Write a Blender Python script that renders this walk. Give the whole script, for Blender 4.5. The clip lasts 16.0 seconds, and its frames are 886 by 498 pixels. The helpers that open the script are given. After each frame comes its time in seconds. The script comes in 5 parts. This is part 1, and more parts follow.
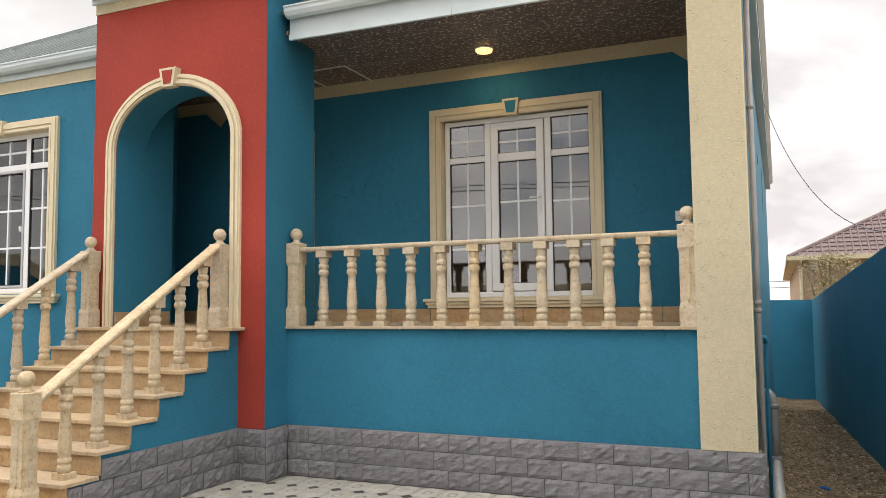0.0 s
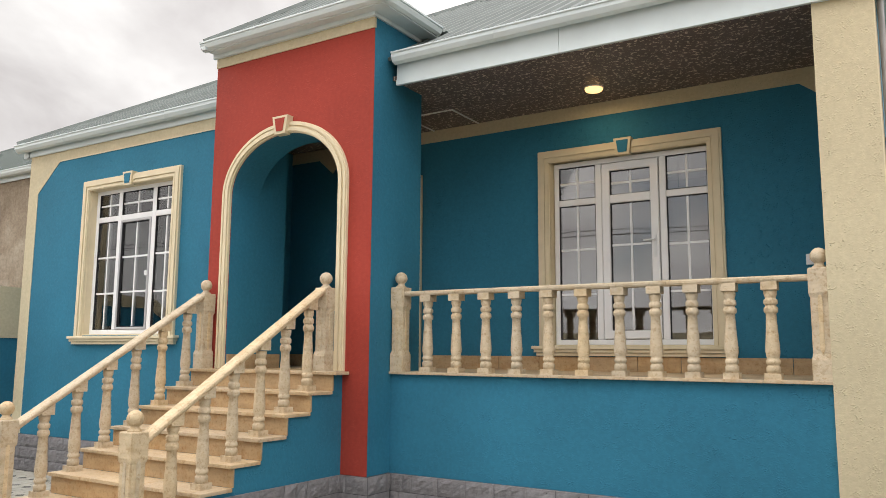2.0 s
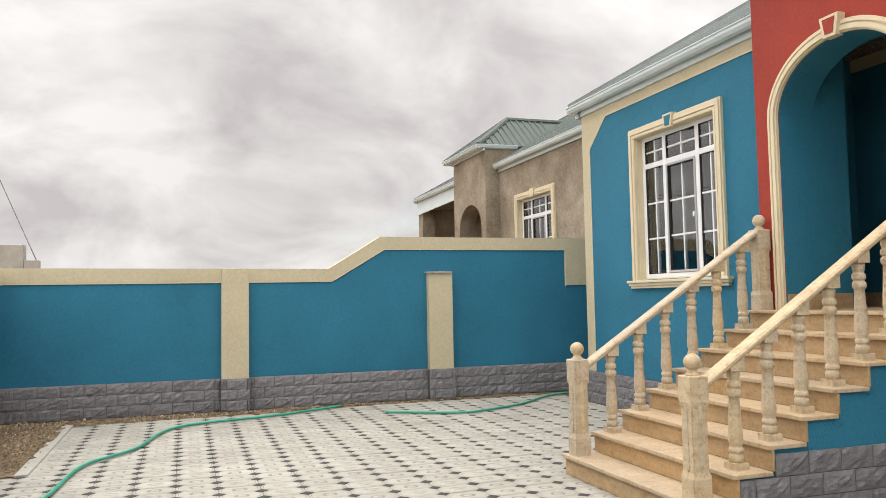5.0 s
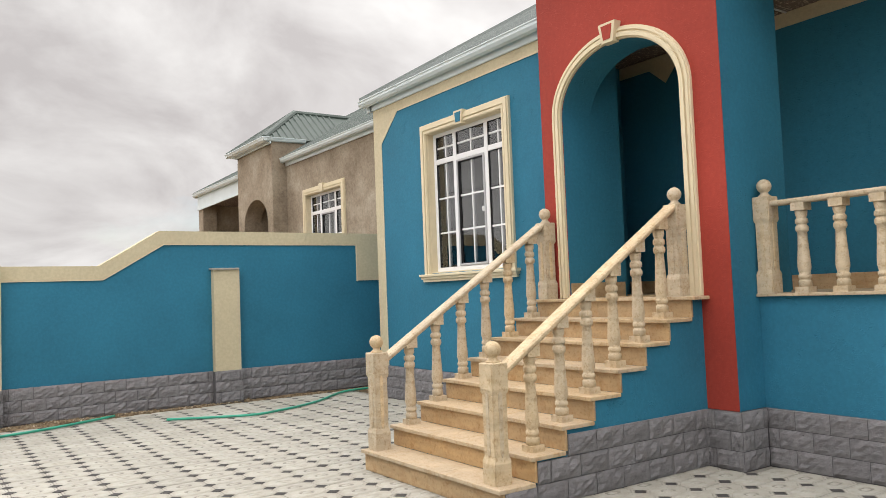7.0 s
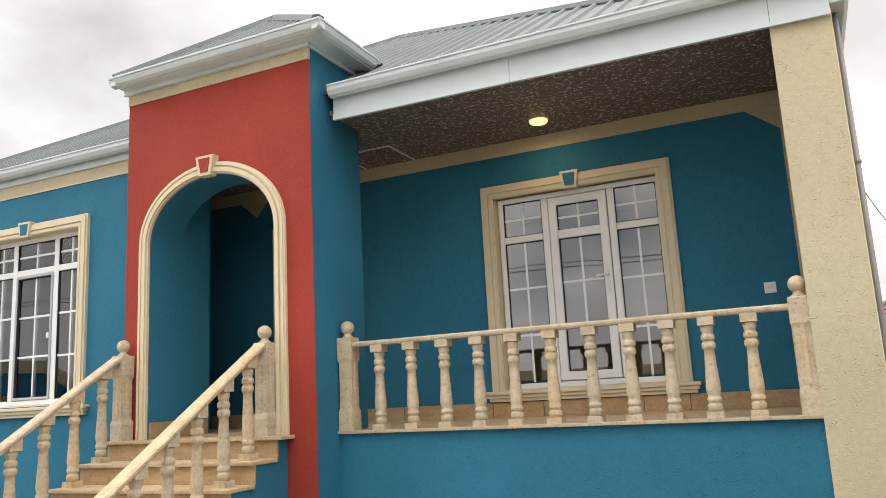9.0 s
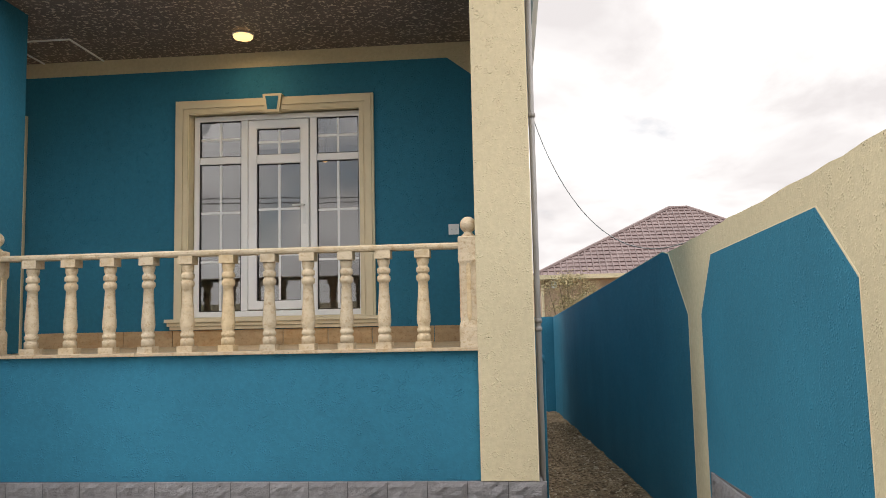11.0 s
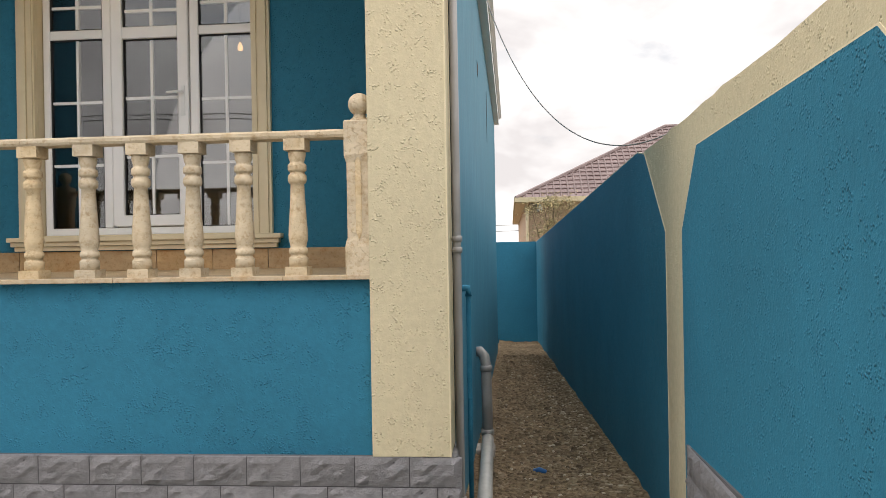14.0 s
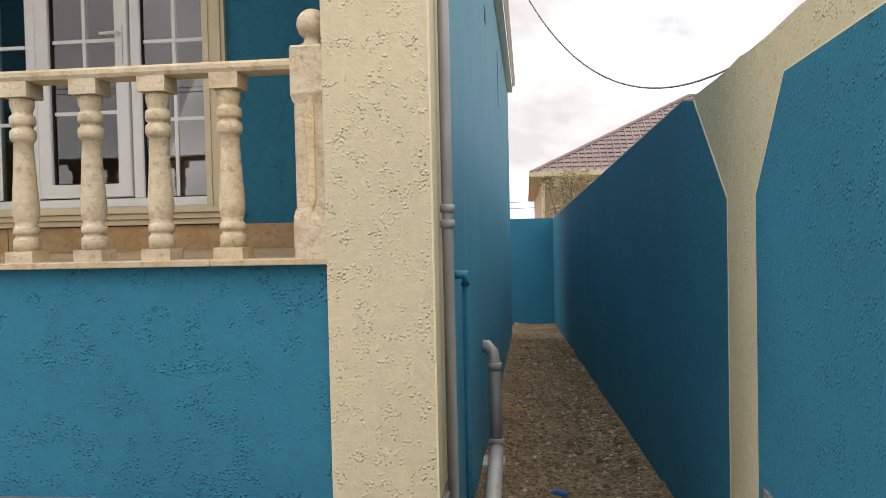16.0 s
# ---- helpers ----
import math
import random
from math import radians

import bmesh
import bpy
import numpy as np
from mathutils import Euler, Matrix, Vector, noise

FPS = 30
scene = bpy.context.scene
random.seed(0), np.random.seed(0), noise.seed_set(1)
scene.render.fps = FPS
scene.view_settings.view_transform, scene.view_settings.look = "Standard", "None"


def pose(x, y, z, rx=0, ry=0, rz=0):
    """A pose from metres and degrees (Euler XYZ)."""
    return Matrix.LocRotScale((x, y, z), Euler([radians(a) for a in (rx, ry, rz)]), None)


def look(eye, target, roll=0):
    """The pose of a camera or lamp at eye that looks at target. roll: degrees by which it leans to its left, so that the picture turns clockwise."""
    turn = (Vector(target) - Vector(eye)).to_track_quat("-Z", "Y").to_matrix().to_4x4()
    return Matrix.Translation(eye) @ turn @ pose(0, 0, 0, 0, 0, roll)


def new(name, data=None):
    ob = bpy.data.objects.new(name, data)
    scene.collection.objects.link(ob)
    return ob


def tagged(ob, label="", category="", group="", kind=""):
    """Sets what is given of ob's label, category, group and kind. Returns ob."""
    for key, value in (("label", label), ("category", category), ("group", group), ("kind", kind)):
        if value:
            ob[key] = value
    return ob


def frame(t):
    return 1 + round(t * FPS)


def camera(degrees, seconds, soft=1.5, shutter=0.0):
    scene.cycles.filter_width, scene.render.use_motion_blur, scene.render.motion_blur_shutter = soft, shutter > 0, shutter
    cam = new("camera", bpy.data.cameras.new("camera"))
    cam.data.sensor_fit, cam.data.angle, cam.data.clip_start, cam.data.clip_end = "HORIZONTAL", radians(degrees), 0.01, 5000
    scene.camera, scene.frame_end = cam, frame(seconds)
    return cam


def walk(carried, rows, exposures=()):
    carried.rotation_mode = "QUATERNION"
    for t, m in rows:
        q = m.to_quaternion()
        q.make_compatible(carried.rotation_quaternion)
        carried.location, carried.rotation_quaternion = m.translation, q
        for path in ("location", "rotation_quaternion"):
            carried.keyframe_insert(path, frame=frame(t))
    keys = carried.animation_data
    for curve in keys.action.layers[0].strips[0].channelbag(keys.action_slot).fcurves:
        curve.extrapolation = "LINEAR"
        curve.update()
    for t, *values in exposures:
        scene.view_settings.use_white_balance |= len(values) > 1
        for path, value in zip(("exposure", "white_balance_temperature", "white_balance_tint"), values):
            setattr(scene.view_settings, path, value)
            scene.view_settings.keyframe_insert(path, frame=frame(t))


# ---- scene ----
cam = camera(59.4, 16.0, soft=0.4)
PATH = [
    (0, (0.184, -6.294, 1.576), (-0.605, -4.462, 1.723), -0.6),
    (0.5, (0.242, -6.242, 1.578), (-0.749, -4.512, 1.733), 0.1),
    (1, (0.256, -6.227, 1.61), (-0.778, -4.532, 1.851), 0.4),
    (1.5, (0.257, -6.182, 1.604), (-0.788, -4.498, 1.87), 0.5),
    (2, (0.183, -6.06, 1.575), (-0.866, -4.378, 1.841), 0.4),
    (2.5, (0.059, -5.865, 1.587), (-1.019, -4.199, 1.842), 0.5),
    (3, (0.004, -5.796, 1.594), (-1.312, -4.302, 1.781), 0.4),
    (3.5, (-0.007, -5.722, 1.58), (-1.704, -4.677, 1.742), 0.1),
    (3.7, (-0.004, -5.697, 1.583), (-1.791, -4.812, 1.738), 0.0),
    (5.8, (-0.161, -5.84, 1.533), (-2.06, -5.224, 1.661), -1.1),
    (6, (-0.173, -5.867, 1.526), (-2.03, -5.134, 1.652), -1.4),
    (6.5, (-0.252, -5.836, 1.509), (-1.971, -4.821, 1.626), -1.9),
    (7, (-0.324, -5.771, 1.512), (-1.973, -4.644, 1.623), -2.2),
    (7.5, (-0.355, -5.752, 1.523), (-1.857, -4.436, 1.636), -2.3),
    (8, (-0.432, -5.754, 1.575), (-1.697, -4.219, 1.787), -2.8),
    (8.5, (-0.491, -5.835, 1.593), (-1.53, -4.169, 1.977), -3.3),
    (9, (-0.441, -5.829, 1.67), (-1.259, -4.041, 2.036), -3.1),
    (9.5, (-0.409, -5.834, 1.665), (-1.001, -3.958, 2.021), -2.8),
    (10, (-0.318, -5.815, 1.648), (-0.727, -3.882, 1.958), -1.9),
    (10.2, (-0.286, -5.785, 1.606), (-0.61, -3.832, 1.896), -2.1),
    (12.3, (0.162, -4.92, 1.581), (0.034, -2.926, 1.644), -1.0),
    (12.5, (0.22, -4.794, 1.578), (0.085, -2.8, 1.64), -1.2),
    (13, (0.303, -4.522, 1.563), (0.154, -2.528, 1.615), -1.3),
    (13.5, (0.283, -4.200, 1.563), (0.120, -2.207, 1.605), -1.1),
    (14, (0.320, -3.935, 1.533), (0.146, -1.943, 1.529), -1.0),
    (14.5, (0.386, -3.631, 1.544), (0.203, -1.639, 1.527), -1.3),
    (15, (0.353, -3.335, 1.518), (0.153, -1.345, 1.486), -1.3),
    (15.5, (0.307, -3.088, 1.529), (0.097, -1.100, 1.488), -1.0),
    (16, (0.344, -2.841, 1.509), (0.128, -0.854, 1.450), -1.3),
]
walk(cam, [(t, look(e, a, r)) for t, e, a, r in PATH], [(0, -0.29), (6, -0.27), (10, -0.28), (12.5, -0.25), (16, -0.26)])

# ---------------------------------------------------------------- light
world = bpy.data.worlds.new("sky")
scene.world = world
world.use_nodes = True
SUN_EL, SUN_AZ = radians(38), radians(251)


def build_sky():
    nt = world.node_tree
    nt.nodes.clear()
    out = nt.nodes.new("ShaderNodeOutputWorld")
    sky = nt.nodes.new("ShaderNodeTexSky")
    sky.sky_type = "NISHITA"
    sky.sun_disc = False
    sky.sun_elevation, sky.sun_rotation = SUN_EL, SUN_AZ
    blue = nt.nodes.new("ShaderNodeBackground")
    blue.inputs[1].default_value = 0.12
    nt.links.new(sky.outputs[0], blue.inputs[0])
    # cloud deck: noise on a flattened dome
    tex = nt.nodes.new("ShaderNodeTexCoord")
    sep = nt.nodes.new("ShaderNodeSeparateXYZ")
    nt.links.new(tex.outputs["Generated"], sep.inputs[0])
    up = nt.nodes.new("ShaderNodeMath")
    up.operation = "ADD"
    up.inputs[1].default_value = 0.42
    nt.links.new(sep.outputs[2], up.inputs[0])
    low = nt.nodes.new("ShaderNodeMath")
    low.operation = "MAXIMUM"
    low.inputs[1].default_value = 0.08
    nt.links.new(up.outputs[0], low.inputs[0])
    div = nt.nodes.new("ShaderNodeVectorMath")
    div.operation = "DIVIDE"
    com = nt.nodes.new("ShaderNodeCombineXYZ")
    for i in range(3):
        nt.links.new(low.outputs[0], com.inputs[i])
    nt.links.new(tex.outputs["Generated"], div.inputs[0])
    nt.links.new(com.outputs[0], div.inputs[1])
    big = nt.nodes.new("ShaderNodeTexNoise")
    big.inputs["Scale"].default_value, big.inputs["Detail"].default_value = 1.5, 9
    big.inputs["Roughness"].default_value = 0.52
    big.inputs["Distortion"].default_value = 0.25
    nt.links.new(div.outputs[0], big.inputs["Vector"])
    shade = nt.nodes.new("ShaderNodeTexNoise")
    shade.inputs["Scale"].default_value, shade.inputs["Detail"].default_value = 2.6, 8
    shade.inputs["Roughness"].default_value, shade.inputs["Distortion"].default_value = 0.55, 0.4
    nt.links.new(div.outputs[0], shade.inputs["Vector"])
    ramp = nt.nodes.new("ShaderNodeValToRGB")
    ramp.color_ramp.elements[0].position, ramp.color_ramp.elements[0].color = 0.36, (1.0, 0.975, 0.955, 1)
    ramp.color_ramp.elements[1].position, ramp.color_ramp.elements[1].color = 0.63, (0.64, 0.605, 0.60, 1)
    nt.links.new(shade.outputs["Fac"], ramp.inputs[0])
    cloud = nt.nodes.new("ShaderNodeBackground")
    cloud.inputs[1].default_value = 0.95
    nt.links.new(ramp.outputs[0], cloud.inputs[0])
    rise = nt.nodes.new("ShaderNodeMapRange")      # an overcast deck grows brighter to the zenith
    rise.inputs[1].default_value, rise.inputs[2].default_value = 0.44, 0.85
    rise.inputs[3].default_value, rise.inputs[4].default_value = 0.97, 2.7
    nt.links.new(sep.outputs[2], rise.inputs[0])
    # the deck is thicker to the west
    glow = nt.nodes.new("ShaderNodeVectorMath")
    glow.operation = "DOT_PRODUCT"
    glow.inputs[1].default_value = Vector((0.9, 0.25, 0.3)).normalized()
    nt.links.new(tex.outputs["Generated"], glow.inputs[0])
    thin = nt.nodes.new("ShaderNodeMapRange")
    thin.inputs[1].default_value, thin.inputs[2].default_value = -0.9, 0.25
    thin.inputs[3].default_value, thin.inputs[4].default_value = 1.10, 1.70
    nt.links.new(glow.outputs["Value"], thin.inputs[0])
    both = nt.nodes.new("ShaderNodeMath")
    both.operation = "MULTIPLY"
    nt.links.new(rise.outputs[0], both.inputs[0])
    nt.links.new(thin.outputs[0], both.inputs[1])
    # and brighter round to the south, where the sun stands behind it
    south = nt.nodes.new("ShaderNodeMapRange")
    south.inputs[1].default_value, south.inputs[2].default_value = 0.0, -0.9
    south.inputs[3].default_value, south.inputs[4].default_value = 1.0, 1.42
    nt.links.new(sep.outputs[1], south.inputs[0])
    whole = nt.nodes.new("ShaderNodeMath")
    whole.operation = "MULTIPLY"
    nt.links.new(both.outputs[0], whole.inputs[0])
    nt.links.new(south.outputs[0], whole.inputs[1])
    nt.links.new(whole.outputs[0], cloud.inputs[1])
    cover = nt.nodes.new("ShaderNodeMapRange")
    cover.inputs[1].default_value, cover.inputs[2].default_value = 0.27, 0.40
    nt.links.new(big.outputs["Fac"], cover.inputs[0])
    mix = nt.nodes.new("ShaderNodeMixShader")
    nt.links.new(cover.outputs[0], mix.inputs[0])
    nt.links.new(blue.outputs[0], mix.inputs[1])
    nt.links.new(cloud.outputs[0], mix.inputs[2])
    nt.links.new(mix.outputs[0], out.inputs[0])


build_sky()
sun_data = bpy.data.lights.new("sun", "SUN")
sun_data.energy, sun_data.angle, sun_data.color = 1.25, radians(24), (1.0, 0.965, 0.92)
sun = new("sun", sun_data)
sun.matrix_world = look((-33, -9.5, 24), (-5, 0, 1))

# ---------------------------------------------------------------- helpers
XF = [None]          # transform put on every mesh while a house is built


def part(name, bm, material, parent=None, label="", smooth=False):
    """Link a bmesh as one mesh object under a thing or a part."""
    if XF[0] is not None:
        bm.transform(XF[0])
        if XF[0].determinant() < 0:
            bmesh.ops.reverse_faces(bm, faces=bm.faces[:])
    me = bpy.data.meshes.new(name)
    if smooth:
        for f in bm.faces:
            f.smooth = True
    bm.to_mesh(me)
    bm.free()
    me.materials.append(material)
    ob = new(name, me)
    ob.parent = parent
    if label:
        ob["label"] = label
    return ob


def thing(name, label, category, group="", kind=""):
    return tagged(new(name), label, category, group, kind)


def box(bm, x0, x1, y0, y1, z0, z1):
    v = [bm.verts.new((x, y, z)) for z in (z0, z1) for y in (y0, y1) for x in (x0, x1)]
    for q in ((0, 2, 3, 1), (4, 5, 7, 6), (0, 1, 5, 4), (2, 6, 7, 3), (0, 4, 6, 2), (1, 3, 7, 5)):
        bm.faces.new([v[i] for i in q])
    return v


def bbox(x0, x1, y0, y1, z0, z1, bev=0.0):
    bm = bmesh.new()
    box(bm, x0, x1, y0, y1, z0, z1)
    if bev:
        bmesh.ops.bevel(bm, geom=bm.edges[:], offset=bev, segments=2, affect="EDGES", profile=0.6)
    return bm


def prism(bm, poly, axis, a, b):
    """Extrude a 2D outline along an axis: 'y' takes (x, z), 'x' takes (y, z), 'z' takes (x, y)."""
    def at(p, d):
        return {"y": (p[0], d, p[1]), "x": (d, p[0], p[1]), "z": (p[0], p[1], d)}[axis]
    lo = [bm.verts.new(at(p, a)) for p in poly]
    hi = [bm.verts.new(at(p, b)) for p in poly]
    n = len(poly)
    fs = [bm.faces.new(lo), bm.faces.new(hi[::-1])]
    for i in range(n):
        j = (i + 1) % n
        fs.append(bm.faces.new((lo[j], lo[i], hi[i], hi[j])))
    bmesh.ops.recalc_face_normals(bm, faces=fs)


def lathe(bm, profile, cx, cy, z0, seg=16):
    """Turn (radius, height) pairs round an upright axis."""
    rings = []
    for r, h in profile:
        rings.append([bm.verts.new((cx + r * math.cos(2 * math.pi * i / seg), cy + r * math.sin(2 * math.pi * i / seg), z0 + h)) for i in range(seg)])
    for a, b in zip(rings, rings[1:]):
        for i in range(seg):
            j = (i + 1) % seg
            bm.faces.new((a[i], a[j], b[j], b[i]))
    bm.faces.new(rings[0][::-1])
    bm.faces.new(rings[-1])


def tube(bm, pts, r, seg=10):
    """A round pipe or cable along points."""
    pts = [Vector(p) for p in pts]
    rings = []
    for i, p in enumerate(pts):
        d = (pts[min(i + 1, len(pts) - 1)] - pts[max(i - 1, 0)]).normalized()
        side = d.cross(Vector((0, 0, 1)))
        if side.length < 0.05:
            side = d.cross(Vector((0, 1, 0)))
        side.normalize()
        top = side.cross(d)
        rings.append([bm.verts.new(p + r * (math.cos(2 * math.pi * k / seg) * side + math.sin(2 * math.pi * k / seg) * top)) for k in range(seg)])
    for a, b in zip(rings, rings[1:]):
        for k in range(seg):
            m = (k + 1) % seg
            bm.faces.new((a[k], a[m], b[m], b[k]))
    bm.faces.new(rings[0][::-1])
    bm.faces.new(rings[-1])


# ---------------------------------------------------------------- materials
def nodes_of(name, rough=0.6, metal=0.0, spec=0.5):
    m = bpy.data.materials.new(name)
    m.use_nodes = True
    b = m.node_tree.nodes["Principled BSDF"]
    b.inputs["Roughness"].default_value = rough
    b.inputs["Metallic"].default_value = metal
    b.inputs["Specular IOR Level"].default_value = spec
    return m, m.node_tree, b


def noise_node(nt, scale, detail=4, rough=0.55, stretch=None):
    tc = nt.nodes.new("ShaderNodeTexCoord")
    n = nt.nodes.new("ShaderNodeTexNoise")
    n.inputs["Scale"].default_value, n.inputs["Detail"].default_value, n.inputs["Roughness"].default_value = scale, detail, rough
    if stretch:
        mp = nt.nodes.new("ShaderNodeMapping")
        mp.inputs["Scale"].default_value = stretch
        nt.links.new(tc.outputs["Object"], mp.inputs[0])
        nt.links.new(mp.outputs[0], n.inputs["Vector"])
    else:
        nt.links.new(tc.outputs["Object"], n.inputs["Vector"])
    return n


def ramp_node(nt, src, stops):
    r = nt.nodes.new("ShaderNodeValToRGB")
    els = r.color_ramp.elements
    while len(els) < len(stops):
        els.new(0.5)
    for e, (p, c) in zip(els, stops):
        e.position, e.color = p, (*c, 1)
    nt.links.new(src, r.inputs[0])
    return r


def mixed(nt, fac, a, b, mode="MIX"):
    m = nt.nodes.new("ShaderNodeMix")
    m.data_type, m.blend_type = "RGBA", mode
    for sock, val in ((m.inputs[0], fac), (m.inputs[6], a), (m.inputs[7], b)):
        if isinstance(val, (int, float)):
            sock.default_value = val
        elif isinstance(val, tuple):
            sock.default_value = (*val, 1)
        else:
            nt.links.new(val, sock)
    return m.outputs[2]


def bumped(nt, b, heights, dist=0.01):
    prev = None
    for h, strength in heights:
        bp = nt.nodes.new("ShaderNodeBump")
        bp.inputs["Strength"].default_value = strength
        bp.inputs["Distance"].default_value = dist
        nt.links.new(h, bp.inputs["Height"])
        if prev is not None:
            nt.links.new(prev, bp.inputs["Normal"])
        prev = bp.outputs[0]
    nt.links.new(prev, b.inputs["Normal"])


def scaled(c, k):
    return tuple(min(1.0, x * k) for x in c)


def stucco(name, col, grain=1.0, rough=0.75, vary=0.12):
    """Painted render: fine pimples, rare larger drops, uneven coats."""
    m, nt, b = nodes_of(name, rough, 0, 0.25)
    wide = noise_node(nt, 0.9, 5)
    fine = noise_node(nt, 26, 3)
    c = ramp_node(nt, wide.outputs["Fac"], [(0.3, scaled(col, 1 - vary)), (0.7, scaled(col, 1 + vary))]).outputs[0]
    c2 = ramp_node(nt, fine.outputs["Fac"], [(0.35, (0.9, 0.9, 0.9)), (0.65, (1.0, 1.0, 1.0))]).outputs[0]
    c = mixed(nt, 1.0, c, c2, "MULTIPLY")
    nt.links.new(c, b.inputs["Base Color"])
    tc = nt.nodes.new("ShaderNodeTexCoord")
    vo = nt.nodes.new("ShaderNodeTexVoronoi")
    vo.feature = "SMOOTH_F1"
    vo.inputs["Scale"].default_value, vo.inputs["Smoothness"].default_value = 74, 0.5
    nt.links.new(tc.outputs["Object"], vo.inputs["Vector"])
    dome = ramp_node(nt, vo.outputs["Distance"], [(0.10, (1, 1, 1)), (0.46, (0, 0, 0))])
    where = noise_node(nt, 13, 3, 0.6)
    wh = ramp_node(nt, where.outputs["Fac"], [(0.47, (0, 0, 0)), (0.64, (1, 1, 1))])
    pim = mixed(nt, 1.0, dome.outputs[0], wh.outputs[0], "MULTIPLY")
    swirl = noise_node(nt, 70, 4, 0.6)
    trowel = noise_node(nt, 3.5, 4, 0.6)
    bumped(nt, b, [(trowel.outputs["Fac"], 0.10 * grain), (pim, 0.85 * grain), (swirl.outputs["Fac"], 0.36 * grain)], 0.008)
    return m


def plain(name, col, rough=0.5, metal=0.0, vary=0.06, scale=6.0, bump=0.1, spec=0.5):
    m, nt, b = nodes_of(name, rough, metal, spec)
    n = noise_node(nt, scale, 5)
    c = ramp_node(nt, n.outputs["Fac"], [(0.3, scaled(col, 1 - vary)), (0.7, scaled(col, 1 + vary))]).outputs[0]
    nt.links.new(c, b.inputs["Base Color"])
    if bump:
        f = noise_node(nt, scale * 14, 3)
        bumped(nt, b, [(f.outputs["Fac"], bump)], 0.004)
    return m


def per_object(nt, col, lo=0.88, hi=1.1):
    oi = nt.nodes.new("ShaderNodeObjectInfo")
    r = ramp_node(nt, oi.outputs["Random"], [(0.0, (lo, lo, lo)), (1.0, (min(hi, 1.0),) * 3)])
    return mixed(nt, 1.0, col, r.outputs[0], "MULTIPLY")


def stone(name, col, vein, rough=0.5, pits=1.0, vary=True):
    """Cut limestone: soft bedding, rusty blotches, small pits."""
    m, nt, b = nodes_of(name, rough, 0, 0.3)
    bed = noise_node(nt, 5, 6, 0.6, (1, 1, 3.5))
    blot = noise_node(nt, 11, 5, 0.65)
    c = ramp_node(nt, bed.outputs["Fac"], [(0.3, scaled(col, 0.82)), (0.55, col), (0.75, scaled(col, 1.12))]).outputs[0]
    f = ramp_node(nt, blot.outputs["Fac"], [(0.50, (0, 0, 0)), (0.72, (1, 1, 1))])
    c = mixed(nt, f.outputs[0], c, vein)
    if vary:
        c = per_object(nt, c, 0.86)
        oi = nt.nodes.new("ShaderNodeObjectInfo")
        warm = ramp_node(nt, oi.outputs["Random"], [(0.0, (1, 1, 1)), (0.55, (1.0, 0.98, 0.95)), (1.0, (1.0, 0.93, 0.80))])
        c = mixed(nt, 1.0, c, warm.outputs[0], "MULTIPLY")
        speck = noise_node(nt, 34, 4, 0.7)
        sp = ramp_node(nt, speck.outputs["Fac"], [(0.52, (1, 1, 1)), (0.70, (0.74, 0.66, 0.56))])
        c = mixed(nt, 1.0, c, sp.outputs[0], "MULTIPLY")
    nt.links.new(c, b.inputs["Base Color"])
    pit = noise_node(nt, 55, 4, 0.7)
    pr = ramp_node(nt, pit.outputs["Fac"], [(0.36, (0, 0, 0)), (0.46, (1, 1, 1))])
    fine = noise_node(nt, 180, 2)
    bumped(nt, b, [(pr.outputs[0], 0.5 * pits), (fine.outputs["Fac"], 0.2)], 0.005)
    return m


def sheen_streaks():
    """Thin coat rolled upright over rough render; grazing sheen painted in as pale runs."""
    m, nt, b = nodes_of("teal_paint_sheen_streaks", 0.6, 0, 0.4)
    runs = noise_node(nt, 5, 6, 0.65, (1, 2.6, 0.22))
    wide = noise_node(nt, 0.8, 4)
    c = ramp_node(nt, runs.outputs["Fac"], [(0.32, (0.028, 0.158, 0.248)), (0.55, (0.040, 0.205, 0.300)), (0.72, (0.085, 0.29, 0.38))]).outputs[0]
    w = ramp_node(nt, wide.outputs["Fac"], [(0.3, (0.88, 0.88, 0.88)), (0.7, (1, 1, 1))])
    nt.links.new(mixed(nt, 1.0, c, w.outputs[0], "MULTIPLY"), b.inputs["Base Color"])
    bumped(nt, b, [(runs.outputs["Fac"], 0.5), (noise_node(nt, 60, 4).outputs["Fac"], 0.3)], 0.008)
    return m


def bare_render():
    """Unpainted cement render: damp clouds, pale lime bloom, coarse sand."""
    m, nt, b = nodes_of("bare_render", 0.92, 0, 0.2)
    cloud = noise_node(nt, 1.1, 7, 0.68)
    c = ramp_node(nt, cloud.outputs["Fac"], [(0.32, (0.22, 0.175, 0.126)), (0.50, (0.33, 0.272, 0.203)), (0.66, (0.45, 0.39, 0.305))]).outputs[0]
    sand = noise_node(nt, 16, 5, 0.75)
    g = ramp_node(nt, sand.outputs["Fac"], [(0.34, (0.74, 0.73, 0.72)), (0.60, (1, 1, 1))])
    nt.links.new(mixed(nt, 1.0, c, g.outputs[0], "MULTIPLY"), b.inputs["Base Color"])
    bumped(nt, b, [(sand.outputs["Fac"], 0.8), (noise_node(nt, 70, 4).outputs["Fac"], 0.6)], 0.015)
    return m


